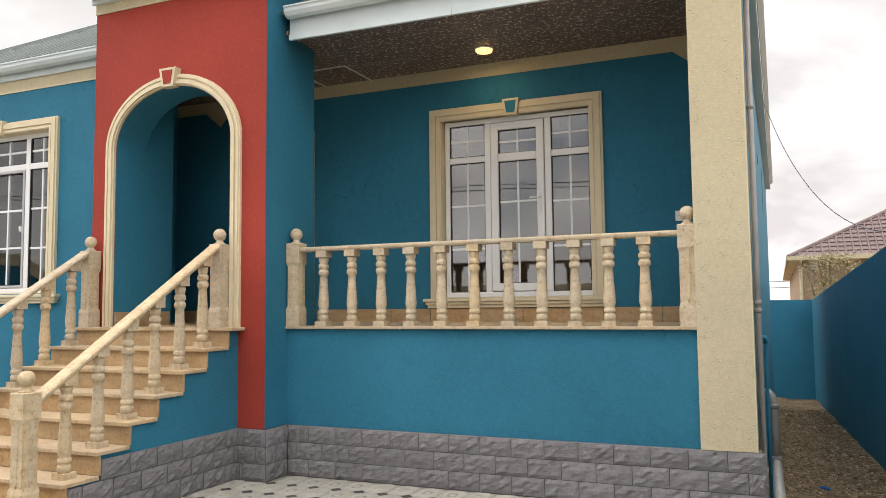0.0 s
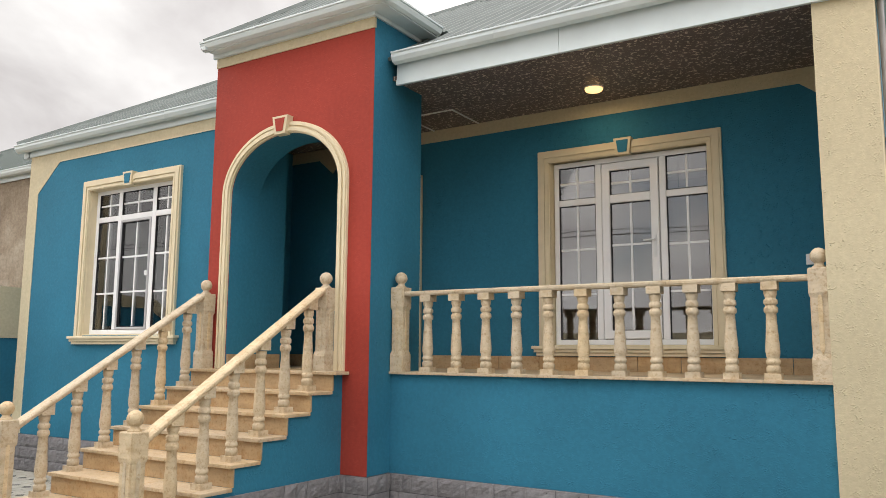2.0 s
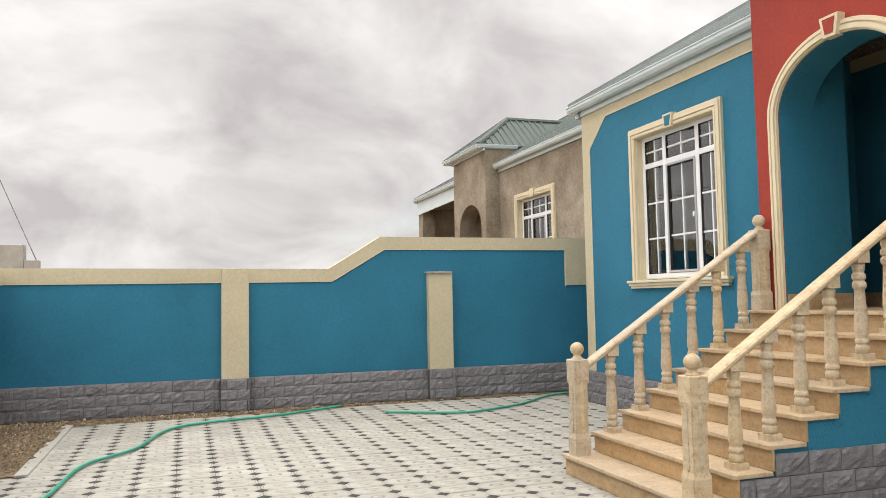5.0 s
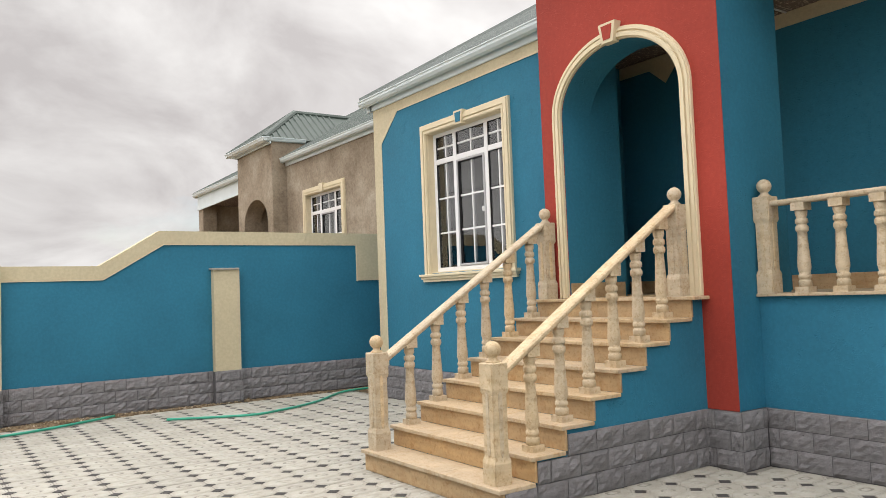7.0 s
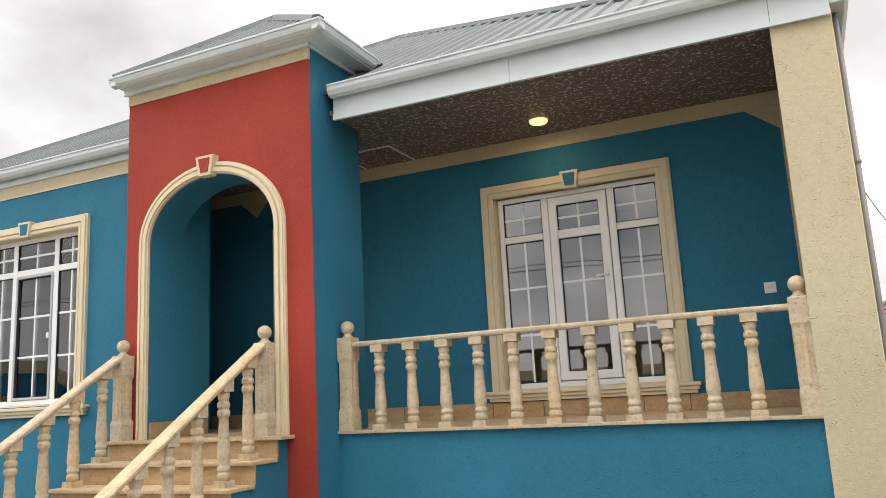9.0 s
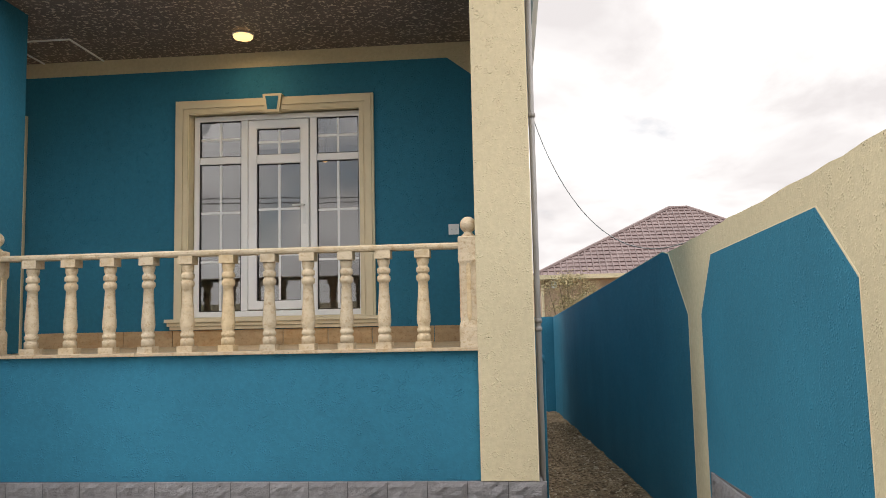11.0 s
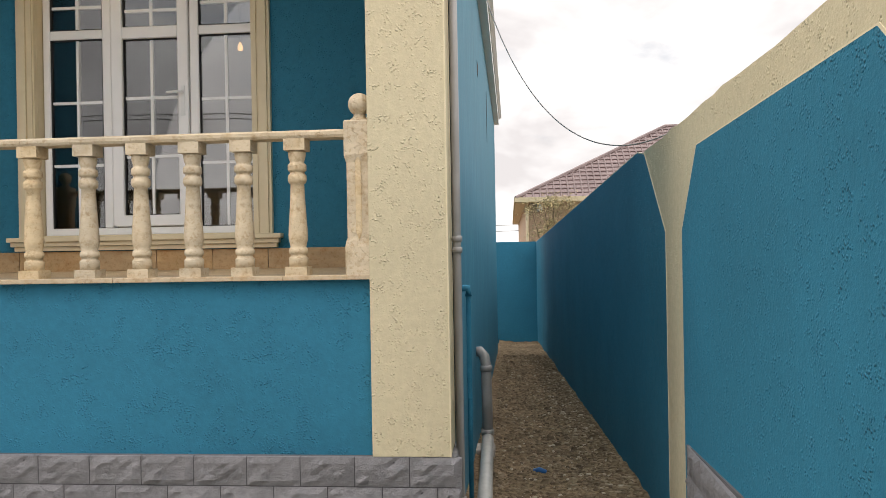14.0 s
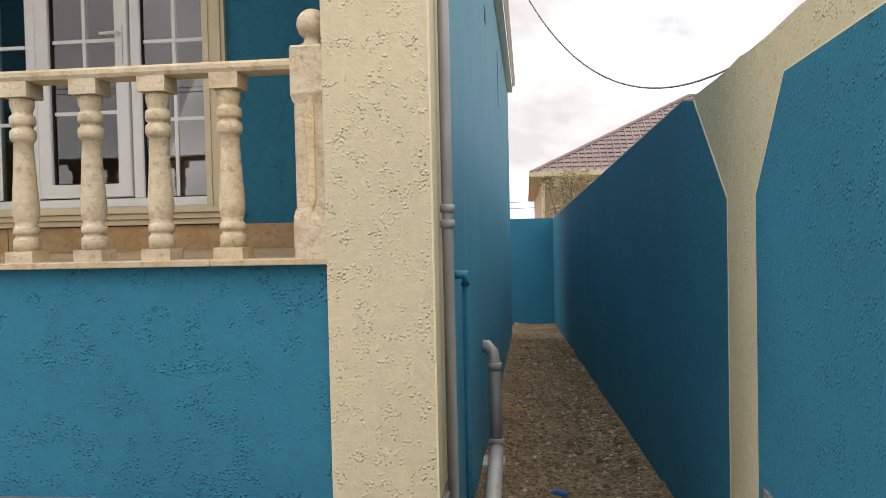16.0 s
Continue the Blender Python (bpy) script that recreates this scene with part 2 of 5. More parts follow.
TEAL_SHEEN = sheen_streaks()
TEAL = stucco("teal_paint", (0.028, 0.170, 0.264), 1.15)
CREAM = stucco("cream_paint", (0.58, 0.505, 0.34), 1.1, vary=0.06)
RED = stucco("red_paint", (0.335, 0.046, 0.030), 0.5)
TRIM = plain("cream_moulding", (0.66, 0.57, 0.39), 0.6, vary=0.05, bump=0.15)
TAUPE = bare_render()
BALUSTER = stone("turned_limestone", (0.63, 0.53, 0.385), (0.49, 0.375, 0.235), 0.6, 1.2)
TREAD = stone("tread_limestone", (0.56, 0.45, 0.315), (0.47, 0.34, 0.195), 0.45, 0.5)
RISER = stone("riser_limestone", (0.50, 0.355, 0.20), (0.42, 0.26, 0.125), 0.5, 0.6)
PVC = plain("white_pvc", (0.80, 0.80, 0.80), 0.3, vary=0.02, bump=0.02)
GREYPVC = plain("grey_pvc", (0.42, 0.42, 0.43), 0.4, vary=0.04, bump=0.02)
METAL = plain("white_sheet_metal", (0.62, 0.69, 0.70), 0.35, 0.0, 0.05, 3, 0.05)
SHEET = plain("grey_green_roof_sheet", (0.105, 0.128, 0.118), 0.5, 0.0, 0.14, 1.6, 0.1)
SHEET_DARK = plain("dark_green_roof_sheet", (0.062, 0.085, 0.073), 0.5, 0.0, 0.16, 1.6, 0.1)
LIGHTPIPE = plain("pale_grey_pipe", (0.44, 0.42, 0.39), 0.32, 0.0, 0.16, 7, 0.05)
GREYPIPE = plain("grey_pipe", (0.24, 0.23, 0.22), 0.4, 0.0, 0.1, 5, 0.05)
STEEL = plain("brushed_steel", (0.55, 0.55, 0.55), 0.3, 1.0)
SEAL_AND_VOID = plain("dark_gap", (0.02, 0.02, 0.022), 0.8, vary=0.1)
HOSE = plain("green_hose", (0.03, 0.30, 0.20), 0.35, vary=0.15, scale=9)
WIRE = plain("cable_grey", (0.10, 0.10, 0.10), 0.6)
CURTAIN = plain("net_curtain", (0.74, 0.70, 0.66), 0.9, vary=0.1, scale=20)
ROOM = plain("room_plaster", (0.48, 0.43, 0.38), 0.9, vary=0.1)
BLUEBIT = plain("blue_plastic", (0.02, 0.12, 0.35), 0.4)
WHITEPLATE = plain("white_plastic", (0.75, 0.76, 0.76), 0.35, bump=0.0)
CONCRETE = plain("raw_concrete", (0.36, 0.33, 0.29), 0.9, vary=0.2, scale=9, bump=0.5)
TWIG = plain("bark", (0.12, 0.09, 0.06), 0.9)


def block_material():
    m, nt, b = nodes_of("split_block_paint", 0.7, 0, 0.3)
    n = noise_node(nt, 4, 5)
    c = ramp_node(nt, n.outputs["Fac"], [(0.3, (0.21, 0.20, 0.208)), (0.7, (0.30, 0.288, 0.297))]).outputs[0]
    nt.links.new(per_object(nt, c, 0.84), b.inputs["Base Color"])
    chip = noise_node(nt, 17, 5, 0.7)
    f = noise_node(nt, 60, 4, 0.65)
    bumped(nt, b, [(chip.outputs["Fac"], 0.9), (f.outputs["Fac"], 0.5)], 0.014)
    return m


BLOCK = block_material()
MORTAR = plain("grey_mortar", (0.10, 0.095, 0.10), 0.9, vary=0.15, bump=0.3)


def paver_material(name, a, c2):
    m, nt, b = nodes_of(name, 0.8, 0, 0.25)
    n = noise_node(nt, 1.1, 6)
    s = noise_node(nt, 9, 5, 0.7)
    c = ramp_node(nt, n.outputs["Fac"], [(0.3, c2), (0.7, a)]).outputs[0]
    g = ramp_node(nt, s.outputs["Fac"], [(0.3, (0.84, 0.82, 0.78)), (0.62, (1, 1, 1))])
    c = mixed(nt, 1.0, c, g.outputs[0], "MULTIPLY")
    geo = nt.nodes.new("ShaderNodeNewGeometry")
    r = ramp_node(nt, geo.outputs["Random Per Island"], [(0, (0.86, 0.86, 0.86)), (1, (1, 1, 1))])
    c = mixed(nt, 1.0, c, r.outputs[0], "MULTIPLY")
    nt.links.new(per_object(nt, c, 0.9), b.inputs["Base Color"])
    f = noise_node(nt, 120, 3)
    bumped(nt, b, [(f.outputs["Fac"], 0.3)], 0.004)
    return m


PAVER = paver_material("pale_paver", (0.465, 0.45, 0.40), (0.385, 0.37, 0.32))
DOT = paver_material("dark_paver", (0.075, 0.07, 0.068), (0.05, 0.048, 0.046))
JOINT = plain("sand_joint", (0.22, 0.205, 0.175), 0.95, vary=0.15, bump=0.3)


def dirt_material():
    m, nt, b = nodes_of("dry_soil", 0.95, 0, 0.1)
    n = noise_node(nt, 1.3, 7, 0.65)
    s = noise_node(nt, 22, 6, 0.7)
    c = ramp_node(nt, n.outputs["Fac"], [(0.3, (0.23, 0.165, 0.10)), (0.7, (0.43, 0.325, 0.205))]).outputs[0]
    g = ramp_node(nt, s.outputs["Fac"], [(0.34, (0.30, 0.27, 0.24)), (0.60, (1, 1, 1))])
    nt.links.new(mixed(nt, 1.0, c, g.outputs[0], "MULTIPLY"), b.inputs["Base Color"])
    bumped(nt, b, [(s.outputs["Fac"], 1.0), (noise_node(nt, 75, 4).outputs["Fac"], 0.9)], 0.03)
    return m


DIRT = dirt_material()


def pebble_material():
    m, nt, b = nodes_of("pebble", 0.9, 0, 0.2)
    geo = nt.nodes.new("ShaderNodeNewGeometry")
    r = ramp_node(nt, geo.outputs["Random Per Island"], [(0, (0.13, 0.095, 0.06)), (0.6, (0.25, 0.19, 0.12)), (0.92, (0.36, 0.285, 0.19)), (1, (0.56, 0.49, 0.38))])
    nt.links.new(r.outputs[0], b.inputs["Base Color"])
    bumped(nt, b, [(noise_node(nt, 160, 3).outputs["Fac"], 0.4)], 0.004)
    return m


GRAVEL = pebble_material()



def ceiling_material():
    """Dark brown panel sprinkled with pale flecks."""
    m, nt, b = nodes_of("speckled_panel", 0.45, 0, 0.4)
    n = noise_node(nt, 3, 4)
    c = ramp_node(nt, n.outputs["Fac"], [(0.3, (0.105, 0.075, 0.066)), (0.7, (0.16, 0.118, 0.104))]).outputs[0]
    fl = noise_node(nt, 24, 3, 0.6, (1, 1, 0.02))
    f = ramp_node(nt, fl.outputs["Fac"], [(0.53, (0, 0, 0)), (0.57, (1, 1, 1))])
    d = noise_node(nt, 38, 2, 0.5)
    f2 = ramp_node(nt, d.outputs["Fac"], [(0.46, (0, 0, 0)), (0.56, (1, 1, 1))])
    fac = mixed(nt, 1.0, f.outputs[0], f2.outputs[0], "MULTIPLY")
    nt.links.new(mixed(nt, fac, c, (0.62, 0.52, 0.42)), b.inputs["Base Color"])
    return m


CEIL = ceiling_material()


def glass_material(name, tint, ior):
    m = bpy.data.materials.new(name)
    m.use_nodes = True
    nt = m.node_tree
    nt.nodes.clear()
    out = nt.nodes.new("ShaderNodeOutputMaterial")
    tr = nt.nodes.new("ShaderNodeBsdfTransparent")
    tr.inputs[0].default_value = (*tint, 1)
    gl = nt.nodes.new("ShaderNodeBsdfGlossy")
    gl.inputs["Roughness"].default_value = 0.01
    wob = noise_node(nt, 1.6, 2)
    bp = nt.nodes.new("ShaderNodeBump")
    bp.inputs["Strength"].default_value, bp.inputs["Distance"].default_value = 0.04, 0.02
    nt.links.new(wob.outputs["Fac"], bp.inputs["Height"])
    nt.links.new(bp.outputs[0], gl.inputs["Normal"])
    fr = nt.nodes.new("ShaderNodeFresnel")
    fr.inputs[0].default_value = ior
    mx = nt.nodes.new("ShaderNodeMixShader")
    nt.links.new(fr.outputs[0], mx.inputs[0])
    nt.links.new(tr.outputs[0], mx.inputs[1])
    nt.links.new(gl.outputs[0], mx.inputs[2])
    nt.links.new(mx.outputs[0], out.inputs[0])
    return m


GLASS = glass_material("window_glass", (0.80, 0.79, 0.78), 2.3)


def tile_roof_material():
    m, nt, b = nodes_of("brown_tile_sheet", 0.45, 0, 0.4)
    n = noise_node(nt, 2, 4)
    c = ramp_node(nt, n.outputs["Fac"], [(0.3, (0.135, 0.094, 0.090)), (0.7, (0.185, 0.132, 0.126))]).outputs[0]
    nt.links.new(c, b.inputs["Base Color"])
    return m


TILE = tile_roof_material()
PEACH = stucco("peach_render", (0.46, 0.33, 0.235), 0.8)


def lamp_glow():
    m = bpy.data.materials.new("lamp_diffuser")
    m.use_nodes = True
    b = m.node_tree.nodes["Principled BSDF"]
    b.inputs["Base Color"].default_value = (0.9, 0.85, 0.7, 1)
    b.inputs["Emission Color"].default_value = (1.0, 0.56, 0.20, 1)
    b.inputs["Emission Strength"].default_value = 2.4
    return m


GLOW = lamp_glow()


def leaf_material():
    m, nt, b = nodes_of("olive_leaf", 0.6, 0, 0.3)
    geo = nt.nodes.new("ShaderNodeNewGeometry")
    r = ramp_node(nt, geo.outputs["Random Per Island"], [(0, (0.09, 0.085, 0.035)), (0.6, (0.24, 0.20, 0.09)), (1, (0.46, 0.37, 0.20))])
    nt.links.new(r.outputs[0], b.inputs["Base Color"])
    return m


LEAF = leaf_material()

# ---------------------------------------------------------------- fitted plan
FLOOR = 1.40                    # veranda floor above the paving
XL, XR = -10.55, 0.0            # house corners
TX0, TX1, TY = -6.39, -4.20, -0.31   # porch tower
BACK = 1.70                     # back wall of the veranda
PL = 0.465                      # top of the block plinth
EAVE = 4.44
AX0, AX1, ASPR, ARISE = -6.08, -4.59, 3.23, 0.58   # arch opening
WX = -11.80                     # boundary wall beside the yard
STREET = -8.13                  # boundary wall on the street side
SX0, SX1 = -6.42, -4.48         # stair width
GO, RI = 0.293, 0.175           # tread and riser
LAT_X, LAT_Y = 0.2275, 0.341    # paver pitch
E2 = 0.003
UP = 0.0                        # extra height of the tower head


def nose(k):
    return -0.50 - GO * (8 - k)


def bed_edge(y):
    """Where pavers end beside the west wall."""
    return WX + 0.09 + 0.068 * max(0.0, -1.6 - y)


def fence_x(y):
    return 1.23 - 0.0135 * y


def dirt_z(y):
    return -0.10 - 0.055 * max(0.0, y) if y > 0 else -0.10 + 0.05 * min(1.5, -y)


# ---------------------------------------------------------------- ground
def build_ground():
    bm = bmesh.new()
    n = 60
    xs = [-900, -200, -60, -25] + [-14 + i * 0.8 for i in range(22)] + [6, 12, 30, 80, 250, 900]
    ys = [-900, -200, -60, -20] + [-9 + i * 0.8 for i in range(34)] + [22, 30, 50, 90, 250, 900]
    grid = []
    for y in ys:
        row = []
        for x in xs:
            z = -0.06
            if x > -0.5 and y > 0:
                z = -0.12 - 0.055 * min(y, 18)
            elif y > 8:
                z = -0.8
            row.append(bm.verts.new((x, y, z + 0.015 * math.sin(x * 3.1) * math.cos(y * 2.3))))
        grid.append(row)
    for a, b in zip(grid, grid[1:]):
        for i in range(len(xs) - 1):
            bm.faces.new((a[i], a[i + 1], b[i + 1], b[i]))
    tagged(part("ground", bm, DIRT), "dry brown stony soil around the house", "ground", kind="structure")


build_ground()


def build_alley():
    """The trodden strip of soil between house and fence, uneven and falling to the back."""
    bm = bmesh.new()
    rows = []
    for j in range(270):
        y = -2.6 + j * 0.075
        row = []
        for i in range(36):
            x = -0.02 + i * 0.04
            z = dirt_z(y) + 0.035 * noise.noise((x * 1.7, y * 1.3, 0)) + 0.03 * noise.noise((x * 6, y * 6, 3)) + 0.06 * (abs(x - 0.65) / 0.65) ** 3
            row.append(bm.verts.new((x, y, z)))
        rows.append(row)
    for a, b in zip(rows, rows[1:]):
        for i in range(35):
            bm.faces.new((a[i], a[i + 1], b[i + 1], b[i]))
    tagged(part("alley_soil", bm, DIRT, smooth=True), "trodden stony soil strip between house and blue wall", "soil", kind="structure")


build_alley()


def build_west_soil():
    bm = bmesh.new()
    rows = []
    for j in range(60):
        y = STREET + j * 0.16
        row = []
        for i in range(52):
            x = WX + i * 0.07
            z = 0.012 + 0.014 * noise.noise((x * 2, y * 2, 7)) + 0.008 * noise.noise((x * 9, y * 9, 1))
            if x > -8.42:
                z = min(z, 0.004)
            if (y > -7.16 and x > bed_edge(y) + 0.08):
                z = -0.05
            row.append(bm.verts.new((x, y, z)))
        rows.append(row)
    for a, b in zip(rows, rows[1:]):
        for i in range(51):
            bm.faces.new((a[i], a[i + 1], b[i + 1], b[i]))
    tagged(part("bed_soil", bm, DIRT, smooth=True), "unpaved soil bed along the foot of the yard wall", "soil", kind="structure")


build_west_soil()


def pebbles(name, label, spots, n, rmin, rmax, seed):
    """Loose stones lying on soil; spots gives a random place."""
    rnd = random.Random(seed)
    bm = bmesh.new()
    for _ in range(n):
        x, y, z = spots(rnd)
        r = rnd.uniform(rmin, rmax) * (2.0 if rnd.random() < 0.04 else 1.0)
        a = rnd.uniform(0, 6.28)
        sx, sy, sz = r * rnd.uniform(0.8, 1.5), r * rnd.uniform(0.6, 1.0), r * rnd.uniform(0.35, 0.7)
        top = [bm.verts.new((x + sx * 0.6 * math.cos(a + k * 1.57 + 0.4), y + sy * 0.6 * math.sin(a + k * 1.57 + 0.4), z + sz)) for k in range(4)]
        mid = [bm.verts.new((x + sx * math.cos(a + k * 1.57), y + sy * math.sin(a + k * 1.57), z - 0.004)) for k in range(4)]
        bm.faces.new(top)
        for k in range(4):
            m = (k + 1) % 4
            bm.faces.new((mid[k], mid[m], top[m], top[k]))
    tagged(part(name, bm, GRAVEL), label, "gravel", kind="stuff")


def alley_spot(r):
    y = -1.4 + 14.0 * r.random() ** 1.5
    e = r.random()
    x = 0.12 + 1.0 * e if r.random() < 0.42 else (1.17 - 0.34 * e * e - 0.013 * y)
    return x, y, dirt_z(y) + 0.035 * noise.noise((x * 1.7, y * 1.3, 0)) + 0.03 * noise.noise((x * 6, y * 6, 3)) + 0.06 * (abs(x - 0.65) / 0.65) ** 3


def bed_spot(r):
    if r.random() < 0.72:
        y = -8.0 + 6.4 * r.random()
        x = WX + 0.06 + (bed_edge(y) - WX) * r.random()
    else:
        x, y = WX + 3.3 * r.random(), STREET + 0.05 + 0.90 * r.random()
    return x, y, 0.016 + 0.014 * noise.noise((x * 2, y * 2, 7))


pebbles("alley_gravel", "small brown stones scattered on the alley soil", alley_spot, 21000, 0.006, 0.021, 5)
pebbles("bed_gravel", "small brown stones scattered on the soil bed", bed_spot, 2600, 0.008, 0.022, 6)

# paving bed under the pavers
bm = bmesh.new()
prism(bm, [(bed_edge(-7.1), -7.10), (-8.3, -7.10), (-8.3, STREET), (0.03, STREET), (0.03, 0.05), (bed_edge(0), 0.05), (bed_edge(-1.6), -1.6)], "z", -0.08, -0.006)
yard = tagged(part("yard_paving", bm, JOINT), "pale octagon pavers with small dark diamond insets", "paving", kind="structure")
bm = bbox(bed_edge(-7.1), -8.22, -7.22, -7.10, -0.05, 0.016, 0.006)
tagged(part("kerb", bm, PAVER), "narrow pale concrete edging strip beside the pavers", "kerb", kind="structure")


# ---------------------------------------------------------------- block plinths
def brick_meshes():
    """Split-face blocks, 1 wide and 1 high in the plane, rough towards -y."""
    out = []
    for s in range(6):
        bm = bmesh.new()
        nx, nz = 7, 5
        g = []
        for j in range(nz + 1):
            row = []
            for i in range(nx + 1):
                u, v = i / nx, j / nz
                edge = i in (0, nx) or j in (0, nz)
                d = -0.004 if edge else -0.013 - 0.012 * noise.noise((u * 3.1 + s * 7.3, v * 2.3 + s, 4.4)) - 0.016 * noise.noise((u * 9 + s, v * 7, 1.7 + s))
                row.append(bm.verts.new((u, d, v)))
            g.append(row)
        for a, b in zip(g, g[1:]):
            for i in range(nx):
                bm.faces.new((a[i], a[i + 1], b[i + 1], b[i]))
        rim = g[0] + [r[-1] for r in g[1:]] + g[-1][-2::-1] + [r[0] for r in g[-2:0:-1]]
        back = [bm.verts.new((v.co.x, 0.02, v.co.z)) for v in rim]
        for i in range(len(rim)):
            m = (i + 1) % len(rim)
            bm.faces.new((rim[m], rim[i], back[i], back[m]))
        me = bpy.data.meshes.new("brick")
        bm.to_mesh(me)
        bm.free()
        me.materials.append(BLOCK)
        out.append(me)
    return out


BRICKS = brick_meshes()
BRICK_L, BRICK_H = 0.285, 0.155
brick_rnd = random.Random(11)


def lay_bricks(parent, start, heading, length, courses=3, z0=0.0, shift=0.0, top_z=None):
    """Courses of blocks along a line; heading in degrees, the rough face to the right of it."""
    c, s = math.cos(radians(heading)), math.sin(radians(heading))
    for k in range(courses):
        u = -((k % 2) * 0.5 * BRICK_L + shift) % BRICK_L - BRICK_L
        while u < length - 0.02:
            a, b = max(0.0, u), min(length, u + BRICK_L)
            u += BRICK_L
            if b - a < 0.03:
                continue
            ob = new("brick", BRICKS[brick_rnd.randrange(6)])
            ob.parent = parent
            ob.matrix_basis = pose(start[0] + c * (a + 0.003), start[1] + s * (a + 0.003), z0 + k * BRICK_H + 0.003, 0, 0, heading) @ Matrix.Diagonal((b - a - 0.006, 1, BRICK_H - 0.006, 1))


PLINTHS = []     # (parent, start, heading, length, courses, z0, shift): the blocks themselves come last


def plinth(name, label, x0, x1, y0, y1, runs, z0=0.0, courses=3):
    """A mortar core with its faces to be clad."""
    ob = tagged(part(name, bbox(x0, x1, y0, y1, z0 - 0.3, z0 + courses * BRICK_H - 0.004), MORTAR), label, "plinth", kind="structure")
    for r in runs:
        PLINTHS.append((ob, *r))


plinth("plinth_veranda", "grey split-face concrete block plinth", TX1 - 0.1, 0.02, 0.0, 0.3,
       [((TX1 + 0.045, 0.0), 0, 4.21, 3, 0.0, 0.05), ((0.02, 0.0), 90, 0.30, 3, 0.0, 0.1)])
plinth("plinth_tower", "grey split-face concrete block plinth", SX1 - 0.12, TX1 + 0.04, TY - 0.03, 0.02,
       [((SX1 - 0.02, TY - 0.03), 0, TX1 + 0.04 - SX1 + 0.02, 3, 0.0, 0.2), ((TX1 + 0.04, TY - 0.03), 90, 0.33, 3, 0.0, 0.0)])
plinth("plinth_left", "grey split-face concrete block plinth", XL - 0.02, SX0, 0.0, 0.3,
       [((XL - 0.02, 0.0), 0, SX0 - XL, 3, 0.0, 0.13)])


# ---------------------------------------------------------------- window and door units
def muntins(unit, x0, x1, z0, z1, y, cols, rows):
    w = 0.011
    for i in range(1, cols):
        x = x0 + (x1 - x0) * i / cols
        part("glazing_bar", bbox(x - w, x + w, y - 0.006, y + 0.006, z0, z1), PVC, unit)
    for j in range(1, rows):
        z = z0 + (z1 - z0) * j / rows
        part("glazing_bar", bbox(x0, x1, y - 0.0045, y + 0.0045, z - w, z + w), PVC, unit)


def ring(bm, x0, x1, z0, z1, y0, y1, hx0, hx1, hz0, hz1):
    """A slab with a rectangular hole, in one piece."""
    def loop(y, a, b, c, d):
        return [bm.verts.new((x, y, z)) for x, z in ((a, c), (b, c), (b, d), (a, d))]
    of, inf, ob_, inb = loop(y0, x0, x1, z0, z1), loop(y0, hx0, hx1, hz0, hz1), loop(y1, x0, x1, z0, z1), loop(y1, hx0, hx1, hz0, hz1)
    fs = []
    for i in range(4):
        j = (i + 1) % 4
        fs += [bm.faces.new((of[i], of[j], inf[j], inf[i])), bm.faces.new((ob_[j], ob_[i], inb[i], inb[j])),
               bm.faces.new((of[j], of[i], ob_[i], ob_[j])), bm.faces.new((inf[i], inf[j], inb[j], inb[i]))]
    return fs


def frame_ring(bm, x0, x1, z0, z1, y0, y1, w):
    ring(bm, x0, x1, z0, z1, y0, y1, x0 + w, x1 - w, z0 + w, z1 - w)


